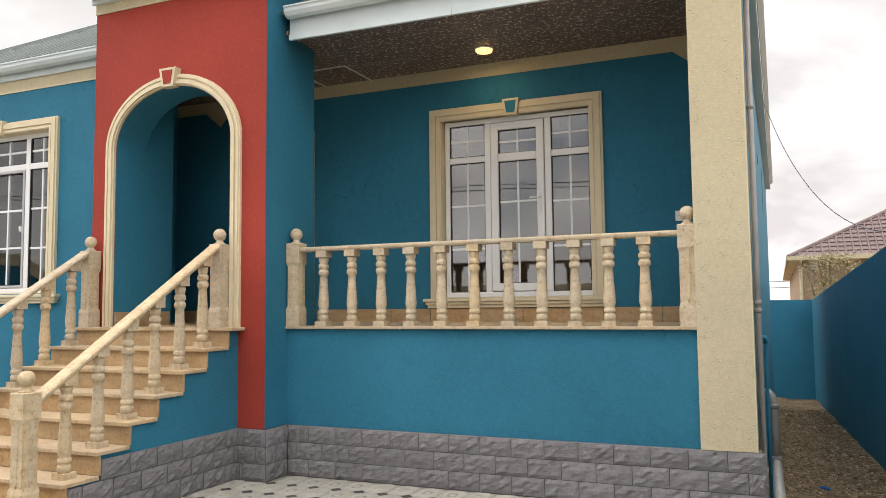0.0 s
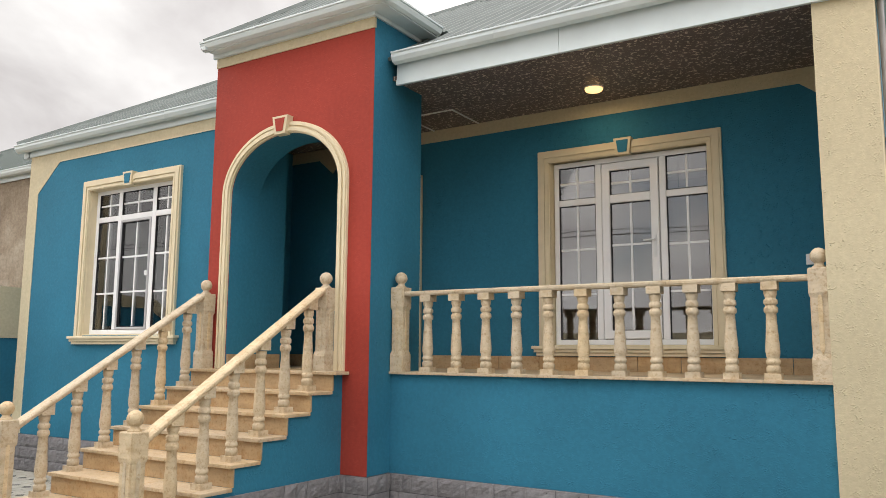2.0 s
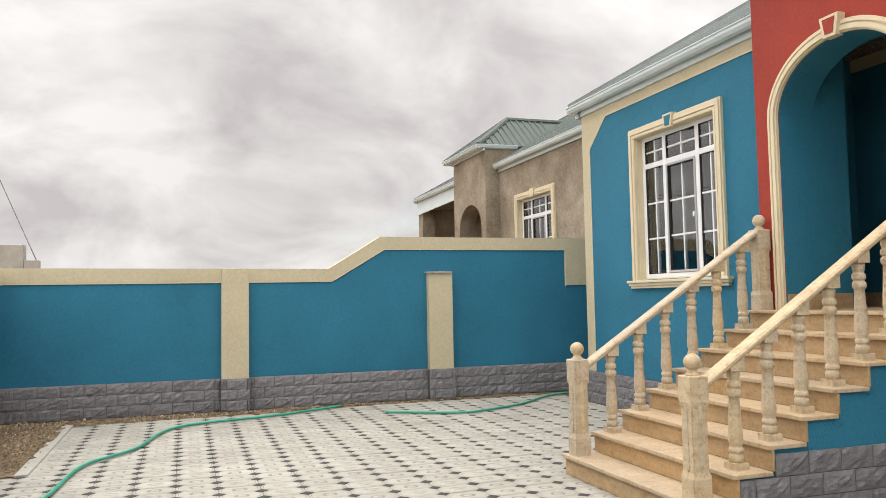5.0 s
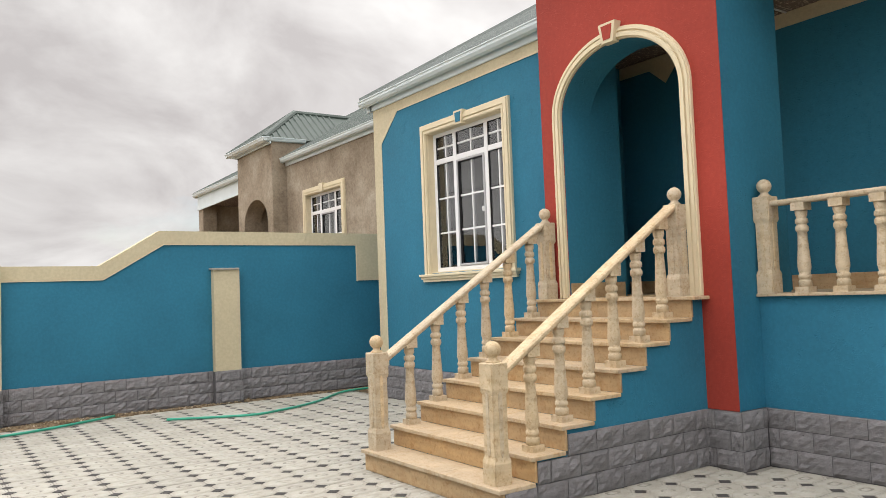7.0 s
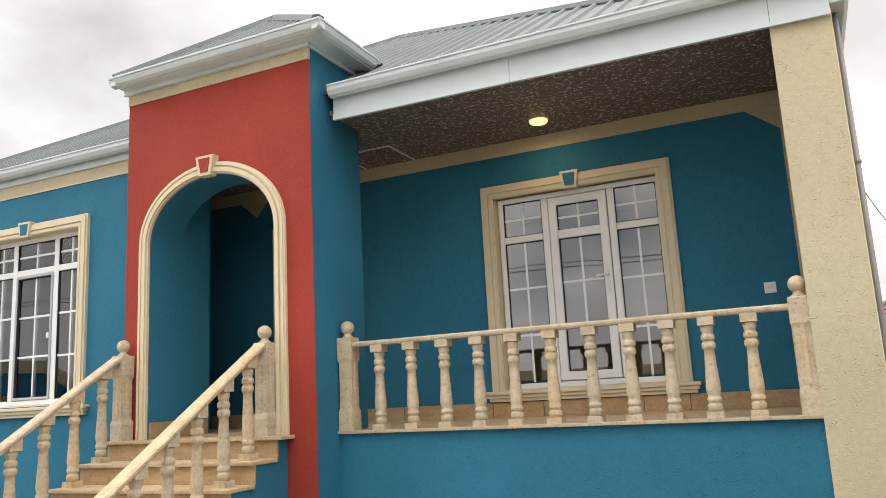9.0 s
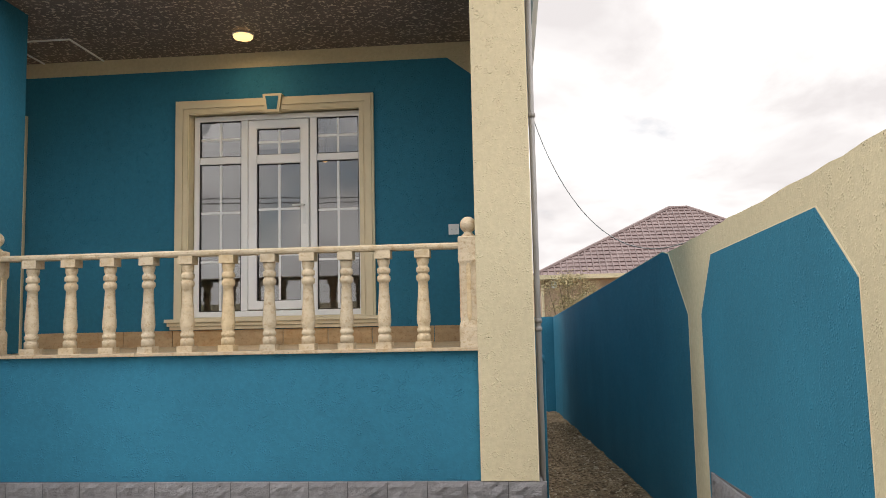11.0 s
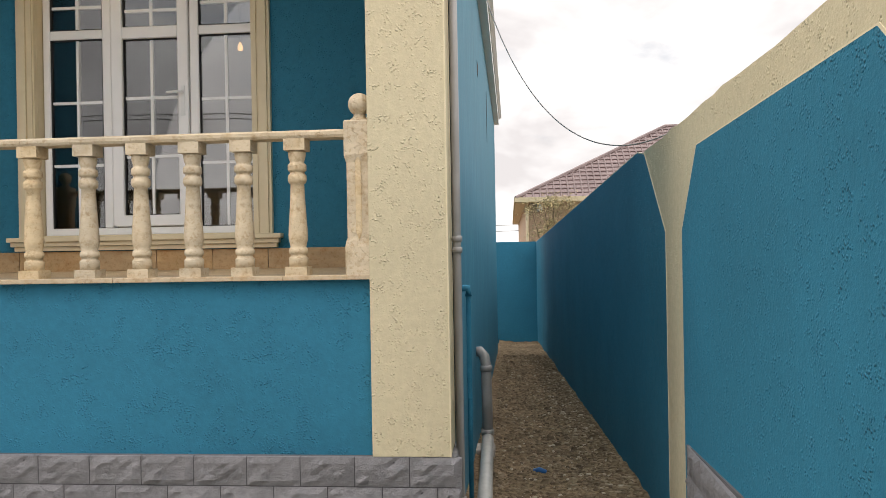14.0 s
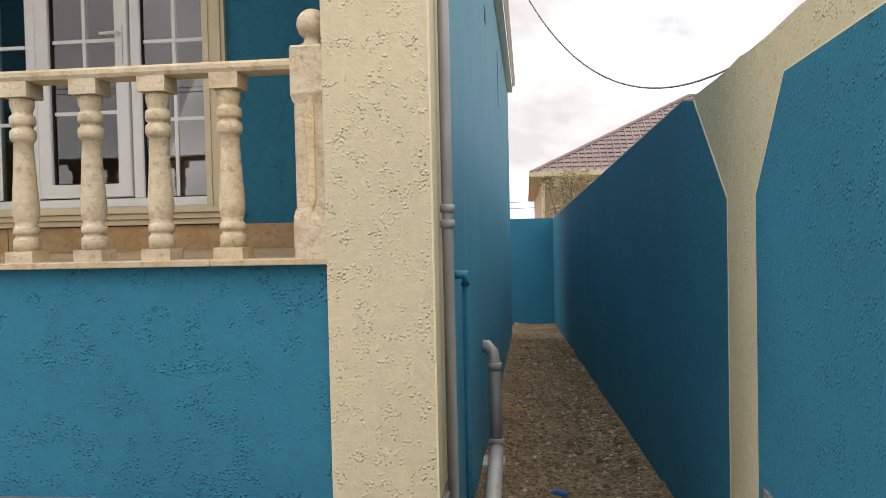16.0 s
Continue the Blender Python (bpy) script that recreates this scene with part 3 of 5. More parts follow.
def pvc_unit(house, name, label, x0, x1, z0, z1, y, splits, transom, sash, door=False):
    """White plastic unit in three lights with glazing bars; y is its outer face."""
    unit = new(name)
    unit.parent = house
    unit["label"] = label
    fw = 0.055
    bm = bmesh.new()
    frame_ring(bm, x0, x1, z0, z1, y, y + 0.07, fw)
    for s in splits:
        box(bm, s - 0.035, s + 0.035, y + 0.002, y + 0.068, z0 + fw, z1 - fw)
    edges = [x0 + fw] + list(splits) + [x1 - fw]
    for i in range(3):
        a = edges[i] + (0.035 if i else 0)
        b = edges[i + 1] - (0.035 if i < 2 else 0)
        if not (door and i == sash):
            box(bm, a, b, y + 0.003, y + 0.067, transom - 0.035, transom + 0.035)
    bmesh.ops.bevel(bm, geom=bm.edges[:], offset=0.006, segments=1, affect="EDGES")
    part("window_frame", bm, PVC, unit)
    for i in range(3):
        a = edges[i] + (0.035 if i else 0)
        b = edges[i + 1] - (0.035 if i < 2 else 0)
        spans = [(z0 + fw, transom - 0.035, 3), (transom + 0.035, z1 - fw, 2)]
        if i == sash:
            if door:
                sb = bmesh.new()
                frame_ring(sb, a + 0.008, b - 0.008, z0 + fw + 0.008, z1 - fw - 0.008, y - 0.012, y + 0.05, 0.085)
                box(sb, a + 0.093, b - 0.093, y - 0.011, y + 0.049, transom - 0.05, transom + 0.04)
                bmesh.ops.bevel(sb, geom=sb.edges[:], offset=0.006, segments=1, affect="EDGES")
                leaf = part("door_leaf", sb, PVC, unit, "closed white plastic glazed door leaf")
                hb = bmesh.new()
                hx, hz = b - 0.05, z0 + 1.02
                box(hb, hx - 0.014, hx + 0.014, y - 0.022, y - 0.012, hz - 0.13, hz + 0.10)
                tube(hb, [(hx, y - 0.02, hz + 0.05), (hx, y - 0.055, hz + 0.05), (hx - 0.11, y - 0.06, hz + 0.045)], 0.010, 8)
                part("handle", hb, WHITEPLATE, leaf, "white lever handle on a narrow plate")
                a, b = a + 0.093, b - 0.093
                spans = [(z0 + fw + 0.093, transom - 0.05, 3), (transom + 0.04, z1 - fw - 0.093, 2)]
            else:
                sb = bmesh.new()
                frame_ring(sb, a + 0.004, b - 0.004, z0 + fw + 0.004, transom - 0.039, y - 0.008, y + 0.05, 0.028)
                bmesh.ops.bevel(sb, geom=sb.edges[:], offset=0.005, segments=1, affect="EDGES")
                leaf = part("sash", sb, GREYPVC, unit, "grey insect-screen sash")
                hb = bmesh.new()
                box(hb, b - 0.045, b - 0.02, y - 0.03, y - 0.01, z0 + 0.72, z0 + 0.78)
                part("handle", hb, PVC, leaf)
                spans[0] = (z0 + fw + 0.032, transom - 0.067, 3)
                muntins(unit, a + 0.032, b - 0.032, *spans[0][:2], y + 0.028, 2, 3)
                pb = bbox(a + 0.03, b - 0.03, y + 0.024, y + 0.032, spans[0][0], spans[0][1])
                part("pane", pb, GLASS, unit).visible_shadow = False
                gb = bmesh.new()
                frame_ring(gb, a + 0.032, b - 0.032, spans[0][0], spans[0][1], y + 0.002, y + 0.026, 0.009)
                part("gasket", gb, SEAL_AND_VOID, unit)
                spans = spans[1:]
        for (s0, s1, rows) in spans:
            gb = bmesh.new()
            frame_ring(gb, a, b, s0, s1, y + 0.012, y + 0.03, 0.007)
            part("gasket", gb, SEAL_AND_VOID, unit)
            muntins(unit, a, b, s0, s1, y + 0.03, 2, rows)
            p = part("pane", bbox(a - 0.003, b + 0.003, y + 0.026, y + 0.034, s0 - 0.003, s1 + 0.003), GLASS, unit)
            p.visible_shadow = False
    return unit


def moulding(house, x0, x1, z0, z1, y, w=0.135, sill=True, keycol=None, stone_col=None):
    """Stepped cream surround of an opening, with keystone and sill. x0..z1 are its outer edges."""
    col = stone_col or TRIM
    for name, inset, depth, ww in (("surround", 0.0, 0.035, w), ("surround_bead", 0.022, 0.052, w * 0.42), ("surround_bead", w * 0.70, 0.046, w * 0.22)):
        bm = bmesh.new()
        a, b, c = x0 + inset, x1 - inset, z1 - inset
        # two jambs and a head, mitred
        prism(bm, [(a, z0), (a + ww, z0), (a + ww, c - ww), (b - ww, c - ww), (b - ww, z0), (b, z0), (b, c), (a, c)], "y", y - depth, y)
        part(name, bm, col, house)
    xc = (x0 + x1) / 2
    bm = bmesh.new()
    prism(bm, [(xc - 0.07, z1 - w - 0.015), (xc + 0.07, z1 - w - 0.015), (xc + 0.095, z1 + 0.025), (xc - 0.095, z1 + 0.025)], "y", y - 0.075, y)
    part("keystone", bm, col, house)
    if keycol is not None:
        bm = bmesh.new()
        prism(bm, [(xc - 0.045, z1 - w + 0.01), (xc + 0.045, z1 - w + 0.01), (xc + 0.065, z1 + 0.0), (xc - 0.065, z1 + 0.0)], "y", y - 0.081, y - 0.06)
        part("keystone_panel", bm, keycol, house)
    if sill:
        for dz, d, e in ((0.0, 0.085, 0.075), (-0.035, 0.065, 0.055), (-0.07, 0.045, 0.035)):
            part("window_sill", bbox(x0 - e, x1 + e, y - d, y, z0 + dz - 0.034, z0 + dz, 0.006), col, house)


def wall_hole(bm, x0, x1, z0, z1, y0, y1, hx0, hx1, hz0, hz1):
    ring(bm, x0, x1, z0, z1, y0, y1, hx0, hx1, hz0, hz1)


def ellipse_arch(n=36, grow=0.0):
    cx, rx, rz = (AX0 + AX1) / 2, (AX1 - AX0) / 2 + grow, ARISE + grow
    return [(cx + rx * math.cos(math.pi * i / n), ASPR + rz * math.sin(math.pi * i / n)) for i in range(n + 1)]


def gutter_run(house, x0, x1, y, z, mat=METAL):
    """Half-round eaves gutter along x with a rolled lip."""
    prof = [(y, z), (y - 0.02, z - 0.045), (y - 0.055, z - 0.075), (y - 0.10, z - 0.06), (y - 0.125, z - 0.02), (y - 0.125, z + 0.015),
            (y - 0.138, z + 0.02), (y - 0.138, z + 0.034), (y - 0.115, z + 0.034), (y - 0.112, z - 0.01), (y - 0.095, z - 0.045), (y - 0.055, z - 0.06), (y - 0.028, z - 0.035), (y - 0.012, z + 0.02)]
    bm = bmesh.new()
    prism(bm, prof, "x", x0, x1)
    part("gutter", bm, mat, house)
    rnd = random.Random(4)
    x = x0 + 1.1
    while x < x1 - 0.4:
        bm = bmesh.new()
        prism(bm, [(p[0] * 1.0 - 0.004, p[1] - 0.004) for p in prof[:8]] + [(y - 0.10, z + 0.036), (y - 0.03, z + 0.03)], "x", x, x + 0.03)
        part("gutter_joint", bm, mat, house)
        x += 2.0 + rnd.random() * 0.4


def roof_face(bm, ribs, corners, spacing=0.20, h=0.032):
    """A thin sheet over 3 or 4 corners (eave left, eave right, top right, top left) and its standing ribs."""
    P = [Vector(c) for c in corners]
    nrm = (P[1] - P[0]).cross(P[-1] - P[0]).normalized()
    if nrm.z < 0:
        nrm = -nrm
    top = [bm.verts.new(p + nrm * 0.006) for p in P]
    bot = [bm.verts.new(p - nrm * 0.03) for p in P]
    fs = [bm.faces.new(top), bm.faces.new(bot[::-1])]
    for i in range(len(P)):
        j = (i + 1) % len(P)
        fs.append(bm.faces.new((top[j], top[i], bot[i], bot[j])))
    bmesh.ops.recalc_face_normals(bm, faces=fs)
    e = (P[1] - P[0])
    L = e.length
    e.normalize()
    up = nrm.cross(e)
    if up.z < 0:
        up = -up
    top_l, top_r = P[-1], P[2]
    n = int(L / spacing)
    for i in range(n + 1):
        u = (i + 0.5) * L / (n + 1)
        # length of the slope line at u
        ul, vl = (top_l - P[0]).dot(e), (top_l - P[0]).dot(up)
        ur, vr = (top_r - P[0]).dot(e), (top_r - P[0]).dot(up)
        if u < ul:
            v = vl * u / max(ul, 1e-6)
        elif u > ur:
            v = vr * (L - u) / max(L - ur, 1e-6)
        else:
            v = vl
        if v < 0.08:
            continue
        a = P[0] + e * u
        q = [(-0.035, 0.004), (-0.016, h), (0.016, h), (0.035, 0.004)]
        rb = bmesh.new()
        lo = [rb.verts.new(a + e * s + nrm * t - up * 0.02) for s, t in q]
        hi = [rb.verts.new(a + e * s + nrm * t + up * (v - 0.02)) for s, t in q]
        for k in range(3):
            rb.faces.new((lo[k], lo[k + 1], hi[k + 1], hi[k]))
        rb.faces.new(lo[::-1])
        rb.faces.new(hi)
        ribs.append(rb)


def ridge_cap(house, a, b, mat):
    bm = bmesh.new()
    tube(bm, [Vector(a) + Vector((0, 0, 0.0)), Vector(b)], 0.07, 8)
    part("ridge_cap", bm, mat, house)


def build_house(house, painted):
    """The one-storey villa: left room, porch tower with an arch, veranda under the eaves."""
    wall = TEAL if painted else TAUPE
    red = RED if painted else TAUPE
    cream = CREAM if painted else TAUPE
    key = TEAL if painted else None
    sheet = SHEET if painted else SHEET_DARK
    yl = 0.03
    # left front wall round the window
    bm = bmesh.new()
    wall_hole(bm, XL, TX0 + 0.01, PL if painted else 0.0, EAVE - 0.02, yl, 0.30, -9.09, -7.43, 1.77, 3.67)
    part("wall", bm, wall, house)
    # painted border: corner strip, cut corner and top band
    if painted:
        bm = bmesh.new()
        prism(bm, [(XL - E2, PL), (XL + 0.21, PL), (XL + 0.21, 3.76), (-9.86, 4.17), (TX0, 4.17), (TX0, EAVE - 0.03), (XL - E2, EAVE - 0.03)], "y", yl - 0.006, yl + 0.002)
        part("border", bm, CREAM, house, "cream painted border with a cut corner")
        bm = bmesh.new()
        prism(bm, [(XL + 0.21, PL), (XL + 0.222, PL), (XL + 0.222, 3.755), (-9.855, 4.158), (TX0, 4.158), (TX0, 4.17), (-9.86, 4.17), (XL + 0.21, 3.76)], "y", yl - 0.009, yl + 0.002)
        part("border_edge", bm, TRIM, house)
    moulding(house, -9.22, -7.30, 1.76, 3.795, yl, 0.135, True, key)
    bm = bmesh.new()      # reveal of the window
    frame_ring(bm, -9.10, -7.42, 1.76, 3.68, yl + 0.001, 0.15, 0.022)
    part("reveal", bm, TRIM, house)
    pvc_unit(house, "window", "white plastic three-light window with glazing bars", -9.08, -7.44, 1.785, 3.665, 0.115, (-8.59, -7.915), 3.275, 1)
    # side and rear walls
    side = bmesh.new()
    box(side, XL, XL + 0.25, 0.30, 13.3, 0.0, EAVE - 0.05)
    part("wall", side, wall, house)
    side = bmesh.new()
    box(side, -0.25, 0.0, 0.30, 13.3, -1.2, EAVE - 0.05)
    part("wall", side, TEAL_SHEEN if painted else wall, house, "streaky turquoise paint on rough render, grazing sheen painted in" if painted else "")
    bm = bmesh.new()
    box(bm, XL + 0.25, -0.25, 13.05, 13.29, -1.2, EAVE - 0.05)
    part("wall", bm, wall, house)
    # tower front with the arch
    arch = ellipse_arch()
    out = [(TX0, PL if painted else 0.0), (TX0, 4.71 + UP), (TX1, 4.71 + UP), (TX1, PL if painted else 0.0), (AX1, PL if painted else 0.0), *arch, (AX0, PL if painted else 0.0)]
    bm = bmesh.new()
    prism(bm, out, "y", TY, TY + 0.006)
    part("arch_wall", bm, red, house, "brick-red painted arch wall" if painted else "")
    bm = bmesh.new()
    prism(bm, [(p[0], p[1]) if p[1] < 4.7 else (p[0], 4.95 + UP) for p in out], "y", TY + 0.006, 0.10)
    part("tower_wall", bm, wall, house)
    for a, b, c, d in ((TX0, AX0 - 0.0, 0.6, 4.27), (AX1 + 0.0, TX1, 0.6, 4.27), (TX0, TX1, 4.275, 4.95 + UP)):
        part("tower_wall", bbox(a, b, 0.10, 0.52, c, d), wall, house)
    if painted:
        part("tower_band", bbox(TX0 - E2, TX1 + E2, TY - 0.012, TY + 0.02, 4.71, 4.87), CREAM, house, "cream band under the eaves")
    # arch moulding
    for g0, g1, d in ((0.0, 0.115, 0.03), (0.015, 0.055, 0.05), (0.075, 0.10, 0.044)):
        a, b = ellipse_arch(36, g0), ellipse_arch(36, g1)
        bm = bmesh.new()
        ring = [(b[0][0], FLOOR + 0.002)] + b + [(b[-1][0], FLOOR + 0.002), (a[-1][0], FLOOR + 0.002)] + a[::-1] + [(a[0][0], FLOOR + 0.002)]
        prism(bm, ring, "y", TY - d, TY)
        if painted:
            part("arch_moulding", bm, TRIM, house, "stepped cream arch moulding")
        else:
            bm.free()
    if painted:
        xc, zt = (AX0 + AX1) / 2, ASPR + ARISE
        bm = bmesh.new()
        prism(bm, [(xc - 0.07, zt - 0.02), (xc + 0.07, zt - 0.02), (xc + 0.105, zt + 0.17), (xc - 0.105, zt + 0.17)], "y", TY - 0.085, TY)
        part("keystone", bm, TRIM, house)
        bm = bmesh.new()
        prism(bm, [(xc - 0.042, zt + 0.01), (xc + 0.042, zt + 0.01), (xc + 0.068, zt + 0.145), (xc - 0.068, zt + 0.145)], "y", TY - 0.092, TY - 0.07)
        part("keystone_panel", bm, RED, house)
    # veranda: back wall, end wall, parapet, floor, ceiling
    bm = bmesh.new()
    wall_hole(bm, -7.1, -0.25, 1.0, 4.30, BACK, BACK + 0.25, -3.27, -1.53, 1.66, 3.69)
    part("wall", bm, wall, house)
    part("wall", bbox(-7.35, -7.1, 0.30, BACK + 0.25, 1.0, 4.3), wall, house)
    part("wall", bbox(-0.256, -0.2502, 0.302, BACK, 1.0, 4.3), wall, house)
    part("parapet", bbox(TX1 - 0.02, -0.38, 0.05, 0.28, PL - 0.01, FLOOR - 0.025), wall, house)
    part("corner_pillar", bbox(-0.405, 0.0, 0.0, 0.40, PL if painted else 0.0, 4.22, 0.004), cream, house, "cream stucco corner pillar")
    if painted:
        part("corner_bead", bbox(-0.005, 0.002, -0.002, 0.005, PL, 4.2, 0.0005), TRIM, house, "pale corner bead")
        # vents are solid near-black blocks; the shade inside the holes is their colour
        for yv, zv, hv in ((4.15, 3.34, 0.13), (7.30, 3.05, 0.72)):
            part("wall_vent", bbox(-0.02, 0.004, yv, yv + (0.20 if hv < 0.2 else 0.10), zv, zv + hv), SEAL_AND_VOID, house, "small vent, its dark inside a near-black block")
    # floor in the paler tread stone, to bounce more light into the porch
    part("floor_slab", bbox(-7.1, -0.25, 0.28, BACK, 1.2, FLOOR), TREAD, house)
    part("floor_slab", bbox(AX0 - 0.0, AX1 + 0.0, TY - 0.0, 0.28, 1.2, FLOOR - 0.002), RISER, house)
    bm = bmesh.new()
    prism(bm, [(-7.098, 0.302), (TX1 + 0.002, 0.302), (TX1 + 0.002, 0.0), (-0.26, 0.0), (-0.26, BACK), (-7.098, BACK)], "z", 4.27, 4.31)
    part("ceiling", bm, CEIL, house, "dark brown speckled soffit panel")
    if painted:
        # cream band on the back wall, with cut corners
        bm = bmesh.new()
        prism(bm, [(-7.1, 4.12), (-6.62, 4.12), (-6.38, 3.92), (-6.2, 4.12), (-0.71, 4.12), (-0.42, 3.90), (-0.42, 1.55), (-0.26, 1.55), (-0.26, 4.268), (-7.1, 4.268)], "y", BACK - 0.006, BACK + 0.002)
        part("border", bm, CREAM, house, "cream painted border with a cut corner")
        moulding(house, -3.40, -1.43, 1.66, 3.80, BACK, 0.14, True, TEAL)
        bm = bmesh.new()
        frame_ring(bm, -3.28, -1.52, 1.65, 3.70, BACK + 0.001, BACK + 0.12, 0.022)
        part("reveal", bm, TRIM, house)
        pvc_unit(house, "glazed_door_unit", "white plastic glazed door between two fixed lights", -3.250, -1.545, 1.672, 3.665, BACK + 0.07, (-2.74, -2.047), 3.215, 1, True)
        # entrance door: only its surround's edge shows; unseen leaf white to brighten the porch
        for nm, a, b, c, d in (("surround", -6.12, -5.98, FLOOR, 3.73), ("surround", -5.09, -4.95, FLOOR, 3.73), ("surround", -5.98, -5.09, 3.59, 3.73)):
            part(nm, bbox(a, b, BACK - 0.045, BACK, c, d, 0.008), TRIM, house)
        part("entrance_door", bbox(-5.98, -5.09, BACK - 0.02, BACK, FLOOR, 3.59, 0.004), PVC, house, "closed entrance door, leaf unseen, white to bounce light into the porch")
        # skirting stones
        x = -4.9
        rnd = random.Random(3)
        while x < -0.3:
            w = rnd.uniform(0.42, 0.62)
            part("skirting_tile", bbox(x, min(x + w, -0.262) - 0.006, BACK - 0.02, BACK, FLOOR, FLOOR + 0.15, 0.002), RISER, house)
            x += w
        for a, b in ((-7.08, -6.13),):
            part("skirting_tile", bbox(a, b, BACK - 0.02, BACK, FLOOR, FLOOR + 0.15, 0.002), RISER, house)
        part("skirting_tile", bbox(AX0, AX0 + 0.02, TY + 0.02, 0.48, FLOOR, FLOOR + 0.15, 0.002), RISER, house)
        # parapet coping in four stones
        xs = [TX1 - 0.0, -2.95, -1.78, -0.86, -0.395]
        for a, b in zip(xs, xs[1:]):
            part("coping_stone", bbox(a, b - 0.003, 0.006, 0.30, FLOOR - 0.025, FLOOR, 0.004), TREAD, house)
        # hatch outline in the soffit
        bm = bmesh.new()
        frame_ring(bm, -4.80, -4.16, -0.34, 0.34, 0, 0.012, 0.016)
        bm.transform(Matrix.Translation((0, 1.42, 4.2575)) @ Matrix.Rotation(radians(90), 4, "X"))
        part("hatch_frame", bm, PVC, house)
        part("socket_plate", bbox(-0.73, -0.63, BACK - 0.014, BACK, 2.40, 2.50, 0.004), WHITEPLATE, house, "white double wall socket")
        for k in (0, 1):
            part("socket_outlet", bbox(-0.702 + k * 0.04, -0.694 + k * 0.04, BACK - 0.018, BACK - 0.010, 2.446, 2.454, 0.001), GREYPVC, house)
    # fascia and gutters
    def low(x):
        return 4.20 + (x - TX1) / -TX1 * -0.05
    for a, b in ((TX1 + 0.07, -2.4), (-2.4, -0.395), (-0.395, 0.0)):
        bm = bmesh.new()
        prism(bm, [(a, low(a)), (b - 0.004, low(b)), (b - 0.004, EAVE - 0.02), (a, EAVE - 0.02)], "y", -0.03, 0.0)
        part("fascia", bm, METAL, house)
        bm = bmesh.new()
        prism(bm, [(a, low(a) - 0.004), (b - 0.004, low(b) - 0.004), (b - 0.004, low(b) + 0.05), (a, low(a) + 0.05)], "y", -0.043, -0.03)
        part("fascia_lip", bm, METAL, house)
    part("fascia", bbox(XL - 0.05, TX0, 0.0, 0.024, EAVE - 0.14, EAVE - 0.02, 0.004), METAL, house)
    gutter_run(house, TX1 + 0.085, 0.10, -0.03, EAVE + 0.02)
    gutter_run(house, XL - 0.20, TX0, 0.0, EAVE + 0.0)
    # side gutter and fascia along the right and left eaves
    part("side_fascia", bbox(0.0, 0.10, 0.0, 13.4, EAVE - 0.20, EAVE, 0.004), METAL, house)
    bm = bmesh.new()
    prism(bm, [(0.05, EAVE + 0.03), (0.06, EAVE - 0.05), (0.11, EAVE - 0.07), (0.16, EAVE - 0.03), (0.16, EAVE + 0.03)], "y", -0.1, 13.5)
    part("gutter", bm, METAL, house)
    part("side_fascia", bbox(XL - 0.16, XL, 0.0, 13.4, EAVE - 0.14, EAVE, 0.004), METAL, house)
    # tower cornice: fascia, soffit, gutter on three sides
    cx0, cx1, cy = TX0 - 0.0, TX1 + 0.20, TY - 0.15
    tz = 4.855 + UP
    for b4 in ((cx0, cx1, cy, TY, tz, tz + 0.02), (cx1 - 0.22, cx1, TY, 0.55, tz, tz + 0.02)):
        part("soffit", bbox(*b4), METAL, house)
    part("fascia", bbox(TX0 - 0.03, TX1 + 0.03, TY - 0.05, TY - 0.012, tz - 0.04, tz + 0.02, 0.004), METAL, house)
    part("fascia", bbox(TX1 + 0.002, TX1 + 0.027, TY - 0.011, 0.50, tz - 0.038, tz + 0.018, 0.002), METAL, house)
    prof = [(0.0, 0.0), (-0.04, 0.0), (-0.07, 0.02), (-0.085, 0.055), (-0.085, 0.07), (-0.098, 0.073), (-0.098, 0.09), (0.0, 0.09)]
    bm = bmesh.new()
    prism(bm, [(cy + 0.02 + a, tz + 0.01 + b) for a, b in prof], "x", cx0 - 0.06, cx1 + 0.07)
    part("gutter", bm, METAL, house)
    bm = bmesh.new()
    prism(bm, [(cx1 - 0.02 - a, tz + 0.011 + b) for a, b in prof], "y", cy - 0.06, 0.50)
    part("gutter", bm, METAL, house)
    bm = bmesh.new()
    prism(bm, [(cx0 + 0.02 + a, tz + 0.011 + b) for a, b in prof], "y", cy - 0.06, 0.50)
    part("gutter", bm, METAL, house)
    part("flashing", bbox(TX1 + 0.002, TX1 + 0.30, 0.35, 0.62, 4.62, 4.66, 0.003), STEEL if painted else METAL, house)
    # roofs
    ex0, ex1, ey0, ey1, ez = XL - 0.16, 0.12, -0.09, 13.4, EAVE + 0.03
    ax, ay, by, az = -5.72, 4.55, 8.75, 7.30
    for cs in (((ex0, ey0, ez), (ex1, ey0, ez), (ax, ay, az)), ((ex1, ey0, ez), (ex1, ey1, ez), (ax, by, az), (ax, ay, az)),
               ((ex1, ey1, ez), (ex0, ey1, ez), (ax, by, az)), ((ex0, ey1, ez), (ex0, ey0, ez), (ax, ay, az), (ax, by, az))):
        bm, ribs = bmesh.new(), []
        roof_face(bm, ribs, cs)
        r = part("roof_slope", bm, sheet, house)
        for rb in ribs:
            part("rib", rb, sheet, r)
    for a, b in (((ex0, ey0, ez), (ax, ay, az)), ((ex1, ey0, ez), (ax, ay, az)), ((ax, ay, az), (ax, by, az))):
        ridge_cap(house, a, b, sheet)
    tx0, tx1, ty0, tzz = cx0 - 0.02, cx1 + 0.02, cy - 0.02, tz + 0.085
    px, py, pz, pb = (TX0 + TX1) / 2 - 0.02, 0.72, 5.83 + UP, 2.6
